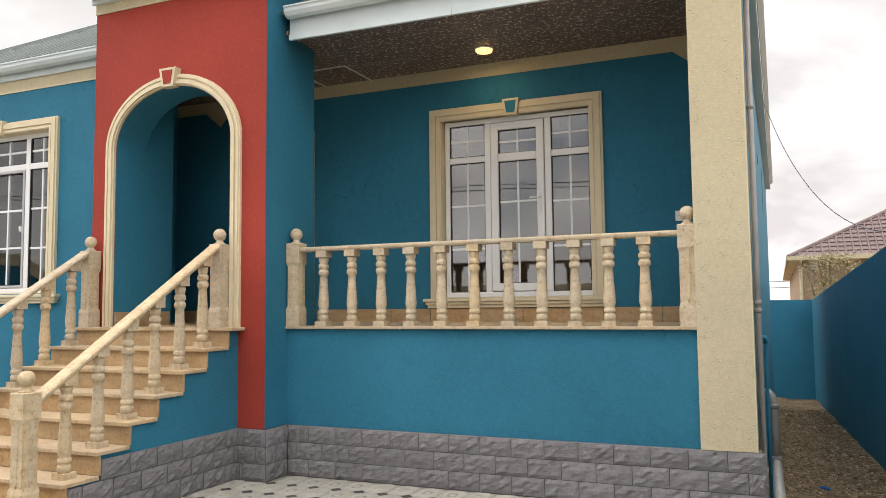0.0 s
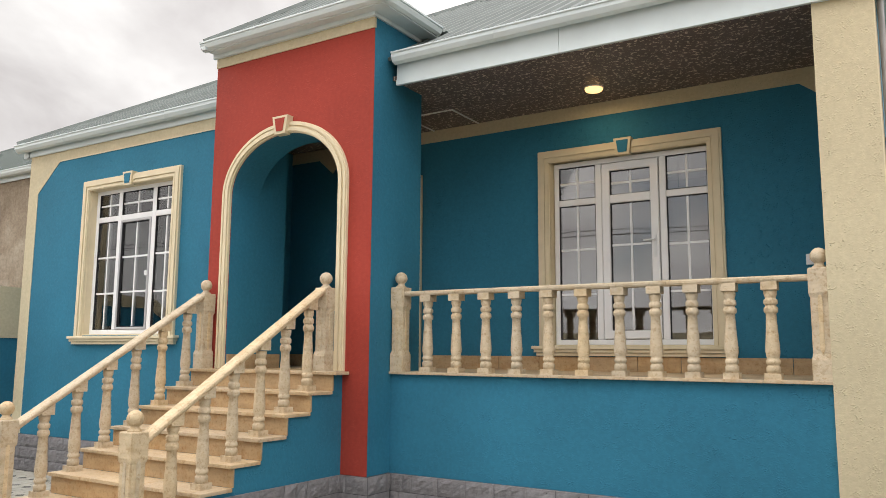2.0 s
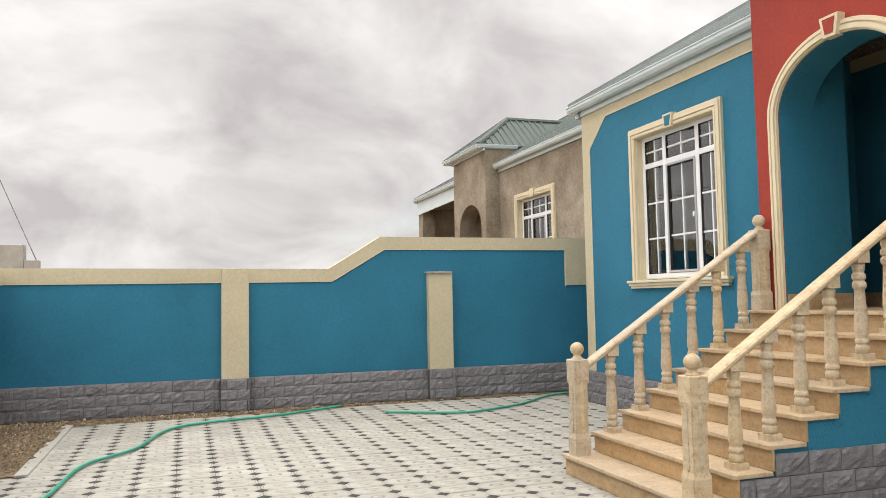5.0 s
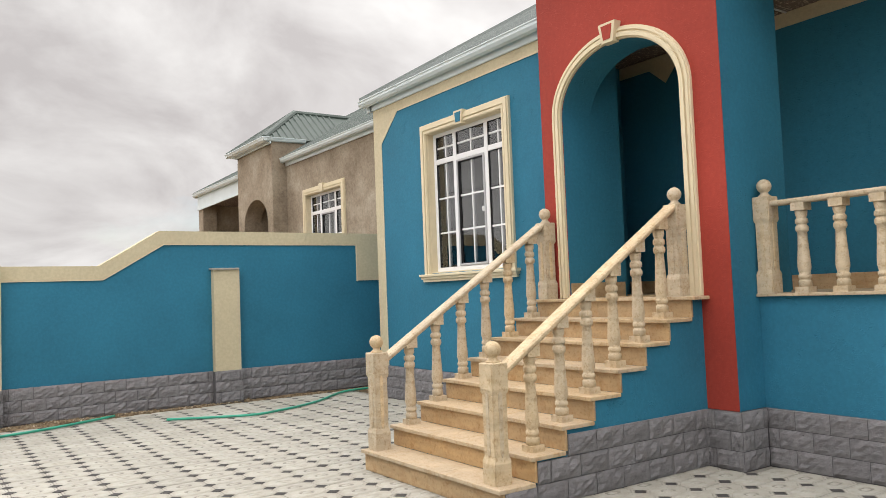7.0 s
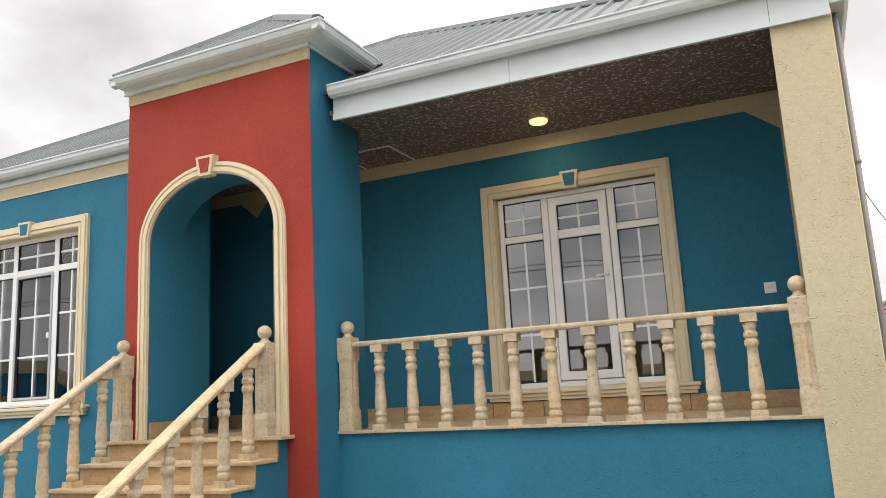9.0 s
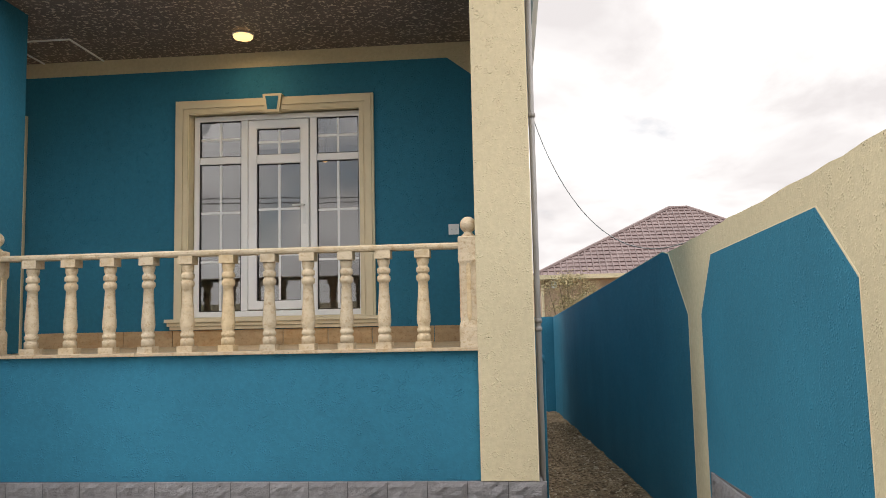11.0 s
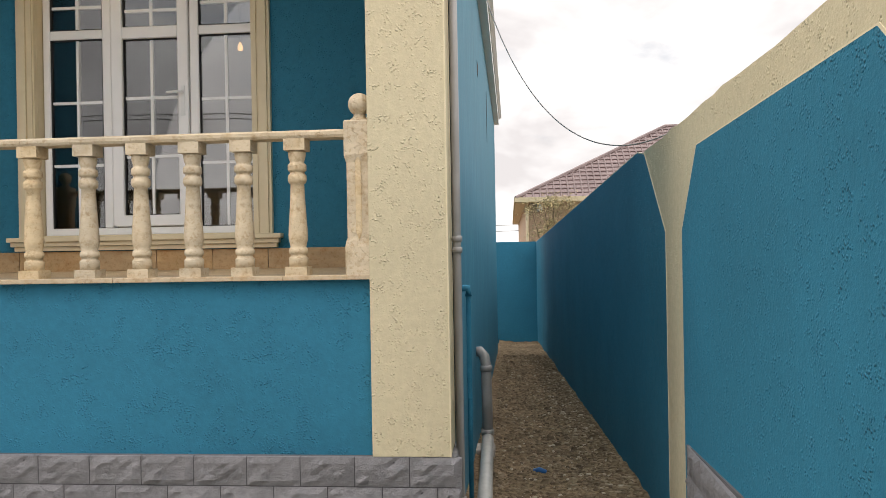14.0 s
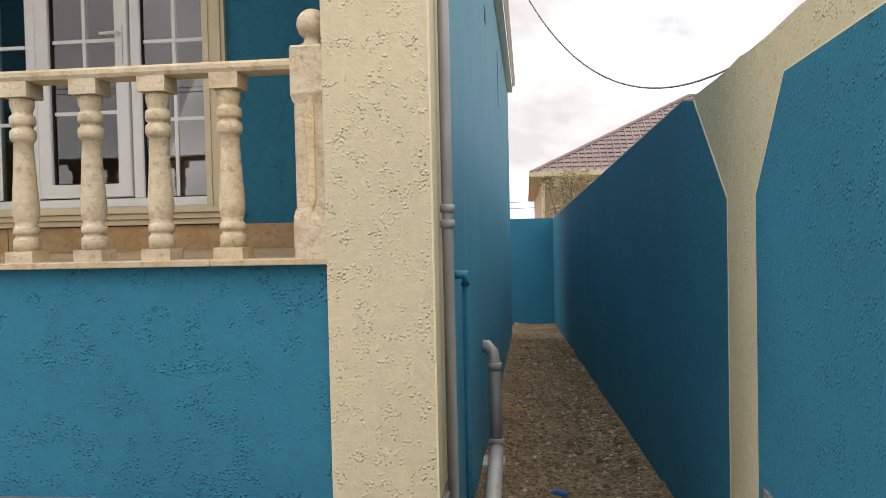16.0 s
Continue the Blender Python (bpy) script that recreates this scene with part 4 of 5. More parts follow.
    for cs in (((tx0, ty0, tzz), (tx1, ty0, tzz), (px, py, pz)), ((tx1, ty0, tzz), (tx1, 1.7, tzz), (px, pb, pz), (px, py, pz)),
               ((tx0, 1.7, tzz), (tx0, ty0, tzz), (px, py, pz), (px, pb, pz))):
        bm, ribs = bmesh.new(), []
        roof_face(bm, ribs, cs, 0.17)
        r = part("roof_slope", bm, sheet, house)
        for rb in ribs:
            part("rib", rb, sheet, r)
    for a, b in (((tx0, ty0, tzz), (px, py, pz)), ((tx1, ty0, tzz), (px, py, pz)), ((px, py, pz), (px, pb, pz))):
        ridge_cap(house, a, b, sheet)
    # rooms behind the glass
    for x0, x1, y0 in ((-10.2, -7.4, 0.31), (-4.6, -0.6, BACK + 0.26)):
        bm = bmesh.new()
        box(bm, x0, x1, y0, y0 + 3.2, 1.35, 4.1)
        bm.faces.ensure_lookup_table()
        bmesh.ops.delete(bm, geom=[bm.faces[2]], context="FACES_ONLY")
        part("room", bm, ROOM, house)
    for x0, x1, y0 in ((-9.07, -8.30, 0.30), (-8.28, -7.45, 0.33)):
        bm = bmesh.new()
        n = 40
        vs = [[bm.verts.new((x0 + (x1 - x0) * i / n, y0 + 0.03 * math.sin(i * 1.1), z)) for i in range(n + 1)] for z in (1.5, 3.7)]
        for i in range(n):
            bm.faces.new((vs[0][i], vs[0][i + 1], vs[1][i + 1], vs[1][i]))
        part("curtain", bm, CURTAIN, house, "drawn grey net curtain")


villa = thing("house", "turquoise one-storey villa with red arched porch and veranda", "house")
build_house(villa, True)
XF[0] = Matrix.Translation((-22.9, 1.1, 0)) @ Matrix.Diagonal((-1, 1, 1, 1))
EAVE, UP = EAVE + 0.15, 0.13
neighbour = thing("house", "unpainted grey-brown rendered villa with green sheet roof", "house")
build_house(neighbour, False)
XF[0] = None
EAVE, UP = EAVE - 0.15, 0.0

# veranda lamp
lamp = thing("ceiling_lamp", "round lit warm white veranda ceiling lamp", "lamp")
bm = bmesh.new()
lathe(bm, [(0.094, 0.0), (0.10, 0.004), (0.10, 0.012)], -2.56, 1.22, 4.258, 24)
part("casing", bm, WHITEPLATE, lamp, smooth=True)
bm = bmesh.new()
lathe(bm, [(0.05, 0.0), (0.080, 0.005), (0.088, 0.012), (0.090, 0.030)], -2.56, 1.22, 4.228, 24)
part("diffuser", bm, GLOW, lamp, "glowing warm diffuser", smooth=True)
ld = bpy.data.lights.new("lamp_light", "AREA")
ld.shape, ld.size = "DISK", 0.17
ld.energy, ld.color = 3.5, (1.0, 0.72, 0.38)
lo = new("lamp_light", ld)
lo.location = (-2.56, 1.22, 4.222)

bulb = thing("hanging_bulb", "bare lit bulb hanging on a wire indoors", "lamp")
bm = bmesh.new()
lathe(bm, [(0.006, 0.0), (0.022, 0.008), (0.030, 0.03), (0.026, 0.052), (0.014, 0.075), (0.012, 0.09)], -2.47, 4.0, 3.63, 12)
part("glass_bulb", bm, GLOW, bulb, smooth=True)
bm = bmesh.new()
tube(bm, [(-2.47, 4.0, 4.099), (-2.47, 4.0, 3.71)], 0.006, 6)
part("wire", bm, WIRE, bulb)

# ---------------------------------------------------------------- staircase
stairs = thing("staircase", "eight honey limestone steps up to the arched porch", "staircase")
for k in range(1, 9):
    z, y0 = k * RI, nose(k)
    y1 = nose(k + 1) + 0.03 if k < 8 else TY - 0.001
    xr = SX1 if k < 8 else TX1 - 0.22
    cut = -5.30 + 0.12 * math.sin(k * 2.3)
    for a, b in ((SX0, cut), (cut + 0.002, xr)):
        part("tread", bbox(a, b, y0, y1, z - 0.03, z, 0.006), TREAD, stairs)
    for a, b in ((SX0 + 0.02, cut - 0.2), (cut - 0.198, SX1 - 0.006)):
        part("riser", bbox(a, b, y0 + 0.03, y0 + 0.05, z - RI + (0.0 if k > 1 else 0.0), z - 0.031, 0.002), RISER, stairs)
side = [(nose(1) + 0.05, 0.0)]
for k in range(1, 9):
    side += [(nose(k) + 0.055, k * RI - 0.032), ((nose(k + 1) + 0.055) if k < 8 else TY, k * RI - 0.032)]
side += [(TY, 0.0)]
bm = bmesh.new()
prism(bm, side, "x", SX0 + 0.03, SX1 - 0.022)
part("side_wall", bm, TEAL, stairs, "turquoise stucco side of the steps")
core = tagged(part("plinth_stairs", bbox(SX1 - 0.10, SX1 - 0.010, nose(4), TY - 0.03, -0.1, PL - 0.004), MORTAR), "grey split-face block plinth beside the steps", "plinth", kind="structure")
STAIR_RUNS = [(nose(1) + 0.052, 0), (nose(2) + 0.052, 1), (nose(3) + 0.052, 2)]


# ---------------------------------------------------------------- balustrades
BAL = [(0.050, 0.045), (0.051, 0.090), (0.047, 0.096), (0.041, 0.101), (0.041, 0.111), (0.047, 0.115), (0.050, 0.121), (0.050, 0.138), (0.046, 0.144), (0.041, 0.150),
       (0.045, 0.168), (0.050, 0.192), (0.051, 0.212), (0.049, 0.252), (0.045, 0.310), (0.041, 0.372), (0.038, 0.430), (0.036, 0.484), (0.043, 0.488), (0.049, 0.500), (0.050, 0.514), (0.048, 0.530),
       (0.039, 0.538), (0.038, 0.549), (0.046, 0.553), (0.049, 0.559), (0.049, 0.584), (0.045, 0.590), (0.037, 0.596), (0.038, 0.606), (0.044, 0.622), (0.047, 0.644), (0.045, 0.662)]
bal_cache = {}


def baluster(parent, x, y, z, h, slant=0.0):
    """A turned stone baluster with square foot and head; slant is the fall of the head block."""
    keyv = (round(h, 3), slant)
    if keyv not in bal_cache:
        bm = bmesh.new()
        k = h / 0.72
        foot = 0.046 * k
        s = 0.058
        vs = box(bm, -s, s, -s, s, 0.0, foot)
        lathe(bm, [(r, hh * k) for r, hh in BAL], 0, 0, 0.0, 18)
        lo = h - 0.06
        v = box(bm, -0.056, 0.056, -0.056, 0.056, lo, h)
        for q in v[4:]:
            q.co.z += slant * q.co.y
        for f in bm.faces:
            f.smooth = len(f.verts) == 4 and abs(f.normal.z) < 0.95 and f.calc_area() < 0.002
        me = bpy.data.meshes.new("baluster")
        bm.to_mesh(me)
        bm.free()
        me.materials.append(BALUSTER)
        bal_cache[keyv] = me
    ob = new("baluster", bal_cache[keyv])
    ob.parent = parent
    ob.matrix_basis = pose(x, y, z, 0, 0, 0 if slant else 90 * ((int(x * 100)) % 4))


def newel(parent, x, y, z, h, w=0.148, ball=0.060):
    """Square post with a sunk panel line, waisted shaft, cap and ball."""
    bm = bmesh.new()
    s = w / 2
    prof = [(s, 0), (s, 0.145), (s - 0.011, 0.19), (s - 0.011, h - 0.22), (s, h - 0.18), (s, h - 0.008), (s - 0.007, h)]
    rings = [[bm.verts.new((x + a * r, y + b * r, z + hh)) for a, b in ((-1, -1), (1, -1), (1, 1), (-1, 1))] for r, hh in prof]
    for a, b in zip(rings, rings[1:]):
        for i in range(4):
            j = (i + 1) % 4
            bm.faces.new((a[i], a[j], b[j], b[i]))
    bm.faces.new(rings[0][::-1])
    bm.faces.new(rings[-1])
    bmesh.ops.bevel(bm, geom=[e for e in bm.edges if abs(e.verts[0].co.z - e.verts[1].co.z) > 0.05], offset=0.008, segments=2, affect="EDGES")
    post = part("post", bm, BALUSTER, parent)
    for dx, dy in ((0, -1), (1, 0), (-1, 0)):
        bm = bmesh.new()
        d = s - 0.010
        if dy:
            prism(bm, [(x, z + 0.18), (x + 0.016, z + 0.22), (x + 0.016, z + h - 0.22), (x, z + h - 0.17), (x - 0.016, z + h - 0.22), (x - 0.016, z + 0.22)], "y", y - d - 0.006, y - d + 0.004)
        else:
            prism(bm, [(y, z + 0.18), (y + 0.016, z + 0.22), (y + 0.016, z + h - 0.22), (y, z + h - 0.17), (y - 0.016, z + h - 0.22), (y - 0.016, z + 0.22)], "x", x + dx * d - 0.006, x + dx * d + 0.006)
        bmesh.ops.bevel(bm, geom=bm.edges[:], offset=0.003, segments=1, affect="EDGES")
        part("raised_panel", bm, BALUSTER, post)
    bm = bmesh.new()
    pr = [(0.052, 0), (0.052, 0.008), (0.034, 0.022), (0.031, 0.034)]
    pr += [(ball * math.sin(a), 0.034 + ball * 0.92 - ball * math.cos(a)) for a in [0.52 + i * (3.10 - 0.52) / 11 for i in range(12)]]
    lathe(bm, pr, x, y, z + h, 18)
    part("ball", bm, BALUSTER, post, smooth=True)


def rail(parent, a, b, along):
    """Moulded handrail from a to b, along 'x' or 'y'."""
    prof = [(-0.055, 0.0), (0.055, 0.0), (0.062, 0.014), (0.062, 0.03), (0.046, 0.042), (-0.046, 0.042), (-0.062, 0.03), (-0.062, 0.014)]
    bm = bmesh.new()
    A, B = Vector(a), Vector(b)
    rings = []
    for p in (A, B):
        rings.append([bm.verts.new(p + (Vector((s, 0, t * 1.25)) if along == "y" else Vector((0, s, t)))) for s, t in prof])
    n = len(prof)
    fs = [bm.faces.new(rings[0]), bm.faces.new(rings[1][::-1])]
    for i in range(n):
        j = (i + 1) % n
        fs.append(bm.faces.new((rings[0][j], rings[0][i], rings[1][i], rings[1][j])))
    bmesh.ops.recalc_face_normals(bm, faces=fs)
    part("handrail", bm, BALUSTER, parent)


ver = thing("balustrade", "pale limestone veranda balustrade with eleven turned balusters", "balustrade", "stone balustrades")
newel(ver, -4.122, 0.085, FLOOR, 0.80)
newel(ver, -0.458, 0.085, FLOOR, 0.80)
for x in (-3.81, -3.50, -3.19, -2.885, -2.58, -2.265, -1.95, -1.655, -1.367, -1.087, -0.797):     # set by hand, not quite evenly
    baluster(ver, x, 0.085, FLOOR, 0.715)
for a, b in ((-4.04, -2.30), (-2.298, -1.55), (-1.548, -0.53)):
    rail(ver, (a, 0.085, FLOOR + 0.715), (b, 0.085, FLOOR + 0.715), "x")
SLOPE = RI / GO
for x, lab in ((-4.65, "limestone stair balustrade with sloping handrail, beside the veranda"), (-6.30, "limestone stair balustrade with sloping handrail, beside the window")):
    bal = thing("balustrade", lab, "balustrade", "stone balustrades")
    newel(bal, x, -2.43, RI, 0.835)
    newel(bal, x, -0.405, FLOOR, 0.78)
    for k in range(2, 8):
        yb = nose(k) + 0.16
        baluster(bal, x, yb, k * RI, 0.925 + 0.640 * (yb + 2.35) - k * RI, 0.640)
    rail(bal, (x, -2.36, 0.919), (x, -0.475, 2.125), "y")

# ---------------------------------------------------------------- boundary walls
west = tagged(part("wall_west", bbox(WX - 0.2, WX, STREET - 0.2, 16.0, -0.3, 2.0), TEAL), "turquoise stucco yard wall with cream coping", "wall", kind="structure")
bm = bmesh.new()
prism(bm, [(STREET - 0.2, -0.2), (STREET - 0.2, 1.9), (-3.66, 1.9), (-2.84, 2.40), (16.0, 2.40), (16.0, -0.2)], "x", WX - 0.199, WX + 0.0015)
part("upper_wall", bm, TEAL, west)
bm = bmesh.new()
prism(bm, [(STREET - 0.2, 1.865), (-3.62, 1.865), (-2.80, 2.355), (0.32, 2.355), (0.32, 1.76), (0.52, 1.76), (16.0, 1.76), (16.0, 2.53), (-2.86, 2.545), (-3.67, 2.05), (STREET - 0.2, 2.08)], "x", WX - 0.23, WX + 0.02)
part("coping", bm, CREAM, west, "cream stucco coping, stepped with a slope")
bm = bmesh.new()
prism(bm, [(STREET - 0.2, 1.853), (-3.614, 1.853), (-2.794, 2.343), (0.308, 2.343), (0.308, 1.75), (0.32, 1.75), (0.32, 2.355), (-2.80, 2.355), (-3.62, 1.865), (STREET - 0.2, 1.865)], "x", WX - 0.01, WX + 0.018)
part("coping_edge", bm, TRIM, west)
for y0, y1, zt, lab in ((-2.12, -1.73, 1.97, "cream stucco pilaster, broken at its head"), (-5.23, -4.85, 2.06, "cream stucco pilaster")):
    part("pilaster", bbox(WX, WX + 0.13, y0, y1, PL, zt, 0.006), CREAM, west, lab)
    PLINTHS.append((west, (WX + 0.155, y0 - 0.015), 90, y1 - y0 + 0.03, 3, 0.02, 0.2))
    part("pilaster_foot", bbox(WX, WX + 0.15, y0 - 0.013, y1 + 0.013, -0.1, PL + 0.01), MORTAR, west)
bm = bbox(WX - 0.02, WX + 0.16, -2.15, -1.74, 1.97, 1.995, 0.003)
part("pilaster_cap", bm, CONCRETE, west, "rough bare mortar cap")
part("plinth_core", bbox(WX, WX + 0.035, STREET, 0.6, -0.1, PL + 0.012), MORTAR, west)
PLINTHS.append((west, (WX + 0.04, -1.73), 90, 2.33, 3, 0.02, 0.1))
PLINTHS.append((west, (WX + 0.04, -4.84), 90, 2.71, 3, 0.02, 0.21))
PLINTHS.append((west, (WX + 0.04, -8.12), 90, 2.875, 3, 0.02, 0.05))

street = tagged(part("wall_street", bbox(WX, 1.6, STREET - 0.2, STREET, -0.3, 1.88), TEAL), "turquoise stucco street wall with cream coping", "wall", kind="structure")
part("coping", bbox(WX + 0.02, 1.6, STREET - 0.23, STREET + 0.02, 1.865, 2.08, 0.004), CREAM, street)
part("plinth_core", bbox(WX + 0.04, 1.4, STREET, STREET + 0.035, -0.1, PL + 0.012), MORTAR, street)
PLINTHS.append((street, (-8.0, STREET + 0.04), 180, 3.75, 3, 0.02, 0.0))
blockp = thing("concrete_block", "two bare concrete blocks lying on the wall coping", "concrete block")
part("block", bbox(-12.02, -11.83, -8.18, -7.80, 2.075, 2.40, 0.012), CONCRETE, blockp)
part("block", bbox(-12.02, -11.83, -7.798, -7.62, 2.075, 2.19, 0.012), CONCRETE, blockp)

# right-hand fence: cream wall with raised-edge blue panels
FENCE = Matrix(((1, -0.0135, 0, 1.23), (0, 1, 0, 0), (0, 0, 1, 0), (0, 0, 0, 1)))
fence = tagged(new("wall_east"), "cream stucco yard wall with turquoise panels", "wall", kind="structure")


def fence_part(name, poly, x0, x1, mat, label=""):
    bm = bmesh.new()
    prism(bm, poly, "x", x0, x1)
    bm.transform(FENCE)
    if name == "panel":     # pale line where the two paints meet
        cy, cz = sum(p[0] for p in poly) / len(poly), sum(p[1] for p in poly) / len(poly)
        rim = bmesh.new()
        prism(rim, [(p[0] + math.copysign(0.009, p[0] - cy), p[1] + (0.007 if p[1] > cz else 0)) for p in poly], "x", -0.0025, 0.002)
        rim.transform(FENCE)
        part("panel_edge", rim, TRIM, fence)
    return part(name, bm, mat, fence, label)


edge_rnd = random.Random(8)
crest = []
y = -8.3
while y < 1.6:
    crest.append((y, 2.188 - 0.031 * y + edge_rnd.uniform(-0.012, 0.008)))
    y += edge_rnd.uniform(0.12, 0.3)
fence_part("wall_core", [(-8.3, -0.4), *crest, (1.6, 2.165), (17.2, 1.64), (17.2, -1.6)], 0.0, 0.2, CREAM, "cream stucco with a chipped top edge")
fence_part("panel", [(0.69, -1.5), (0.69, 1.60), (1.31, 2.125), (1.55, 2.163), (17.0, 1.643), (17.0, -1.6)], -0.004, 0.002, TEAL, "turquoise painted panel")
fence_part("panel", [(0.27, -0.4), (0.27, 1.60), (-0.06, 2.01), (-1.88, 2.075), (-2.27, 1.73), (-2.29, -0.4)], -0.004, 0.002, TEAL, "turquoise painted panel")
fence_part("panel", [(-2.67, -0.4), (-2.67, 1.75), (-3.0, 2.07), (-5.0, 2.1), (-5.3, 1.75), (-5.3, -0.4)], -0.004, 0.002, TEAL, "turquoise painted panel")
fence_part("panel", [(-5.65, -0.4), (-5.65, 1.75), (-6.0, 2.1), (-7.9, 2.12), (-8.12, 1.8), (-8.12, -0.4)], -0.004, 0.002, TEAL, "turquoise painted panel")
fence_part("plinth_core", [(0.20, -0.4), (0.20, 0.485), (-8.1, 0.70), (-8.1, -0.4)], -0.014, 0.0, MORTAR)
PLINTHS.append((fence, (1.216, 0.2), -90.77, 5.2, 4, -0.13, 0.12))
tagged(part("wall_rear", bbox(-12.0, 1.4, 17.0, 17.2, -1.6, 1.65), TEAL), "turquoise stucco wall closing the rear yard", "wall", kind="structure")

# ---------------------------------------------------------------- pipes by the house corner
down = thing("downpipe", "grey plastic rainwater downpipe with a collar and foot bend", "pipe")
bm = bmesh.new()
tube(bm, [(0.034, 0.20, 4.30), (0.034, 0.20, 1.5), (0.034, 0.20, 0.16), (0.075, 0.17, 0.05), (0.16, 0.05, -0.02), (0.28, -0.15, -0.06)], 0.022, 14)
part("pipe", bm, GREYPIPE, down, smooth=True)
for z in (1.50, 1.56, 3.1, 0.17):
    bm = bmesh.new()
    lathe(bm, [(0.022, 0), (0.029, 0.004), (0.029, 0.03), (0.022, 0.034)], 0.034, 0.20, z, 14)
    part("collar", bm, GREYPIPE, down, smooth=True)
wat = thing("water_pipe", "thin turquoise-painted water pipe with an elbow", "pipe")
bm = bmesh.new()
tube(bm, [(0.0, 0.52, 1.295), (0.06, 0.52, 1.295), (0.072, 0.52, 1.28), (0.072, 0.52, 0.6), (0.072, 0.52, -0.12)], 0.014, 10)
part("pipe", bm, TEAL, wat, smooth=True)
bm = bmesh.new()
tube(bm, [(0.01, 0.52, 1.297), (0.072, 0.52, 1.297), (0.073, 0.52, 1.25)], 0.022, 10)
part("elbow", bm, TEAL, wat, smooth=True)
sew = thing("drain_pipe", "grey plastic drain pipe with elbow, turquoise overspray on it", "pipe")
bm = bmesh.new()
tube(bm, [(-0.02, 2.95, 0.60), (0.03, 2.93, 0.61), (0.07, 2.90, 0.57), (0.085, 2.88, 0.50), (0.09, 2.84, 0.2), (0.095, 2.78, -0.13)], 0.046, 16)
part("pipe", bm, GREYPIPE, sew, smooth=True)
for c, r in (((0.087, 2.87, 0.44), 0.054), ((0.094, 2.79, -0.10), 0.056)):
    bm = bmesh.new()
    lathe(bm, [(r - 0.012, 0), (r, 0.006), (r, 0.05), (r - 0.012, 0.056)], c[0], c[1], c[2], 16)
    part("collar", bm, GREYPIPE, sew, smooth=True)
bm = bmesh.new()
tube(bm, [(0.095, 2.78, -0.12), (0.10, 2.5, -0.13), (0.12, 1.4, -0.10), (0.14, 0.35, -0.06)], 0.05, 16)
part("lower_pipe", bm, LIGHTPIPE, sew, smooth=True)
part("mortar_pad", bbox(0.0, 0.16, 2.5, 2.75, -0.3, -0.15, 0.02), CONCRETE, sew, "rough mortar pad")
bm = bmesh.new()
tube(bm, [(0.47, 2.06, dirt_z(2.05) + 0.02), (0.51, 2.04, dirt_z(2.04) + 0.035), (0.56, 2.03, dirt_z(2.03) + 0.015)], 0.018, 7)
tagged(part("plastic_scrap", bm, BLUEBIT, smooth=True), "crumpled blue plastic scrap on the soil", "litter")


# ---------------------------------------------------------------- hose and cables
def smooth_path(pts, n=10):
    P = [Vector(p) for p in pts]
    out = []
    for i in range(len(P) - 1):
        p0, p1, p2, p3 = P[max(i - 1, 0)], P[i], P[i + 1], P[min(i + 2, len(P) - 1)]
        for k in range(n):
            t = k / n
            out.append(0.5 * ((2 * p1) + (p2 - p0) * t + (2 * p0 - 5 * p1 + 4 * p2 - p3) * t * t + (3 * p1 - p0 - 3 * p2 + p3) * t ** 3))
    return out + [P[-1]]


for pts in ([(-11.4, 0.45, 0.025), (-11.35, -0.2, 0.025), (-10.6, -1.05, 0.025), (-10.25, -1.7, 0.025), (-10.15, -2.2, 0.025), (-10.62, -3.1, 0.025)],
            [(-11.5, -3.55, 0.03), (-11.0, -4.5, 0.025), (-10.5, -5.8, 0.025), (-9.14, -6.23, 0.025), (-8.39, -6.66, 0.025), (-7.08, -6.81, 0.025), (-5.5, -7.2, 0.025)]):
    bm = bmesh.new()
    tube(bm, smooth_path(pts), 0.017, 8)
    tagged(part("garden_hose", bm, HOSE, smooth=True), "green garden hose lying across the pavers", "hose", "garden hoses")


def cable(a, b, sag, r, label, skew=1.0, mat=WIRE):
    A, B = Vector(a), Vector(b)
    bm = bmesh.new()
    pts = []
    for i in range(33):
        t = i / 32
        q = t ** skew
        pts.append(A.lerp(B, t) - Vector((0, 0, sag * 4 * q * (1 - q))))
    tube(bm, pts, r, 6)
    tagged(part("overhead_cable", bm, mat, smooth=True), label, "cable", "overhead cables")


cable((0.10, 2.5, 3.8), (1.26, 0.7, 2.18), 0.6, 0.0045, "thin grey cable sagging from the eaves to the fence", 0.86, GREYPIPE)
cable((-12.02, -7.66, 2.16), (-18.0, -10.96, 8.0), 0.0, 0.008, "thin dark overhead cable rising from the wall corner")
for x, h in ((-40.0, 7.6), (22.0, 6.2)):
    pole = thing("street_pole", "grey concrete line pole standing on the street verge", "pole")
    bm = bmesh.new()
    lathe(bm, [(0.14, 0.0), (0.13, 1.5), (0.09, h + 0.07)], x, -16.0, -0.07, 12)
    part("shaft", bm, CONCRETE, pole, smooth=True)
    part("crossarm", bbox(x - 0.05, x + 0.05, -16.55, -15.45, h - 0.6, h - 0.5, 0.01), CONCRETE, pole)
for z in (5.62, 5.78):
    cable((-40.0, -16.0, z + 0.9), (22.0, -16.0, z - 0.5), 0.15, 0.016, "thin dark overhead line along the street")
pole = thing("street_pole", "grey concrete line pole standing on far soil", "pole")
bm = bmesh.new()
lathe(bm, [(0.14, 0.0), (0.13, 1.5), (0.09, 4.4)], -14.0, 42.2, -0.85, 12)
part("shaft", bm, CONCRETE, pole, smooth=True)
for z in (2.80, 2.45):
    cable((1.0, 42.2, z), (-14.0, 42.2, z + 0.15), 0.1, 0.018, "thin dark overhead line beside the distant house")


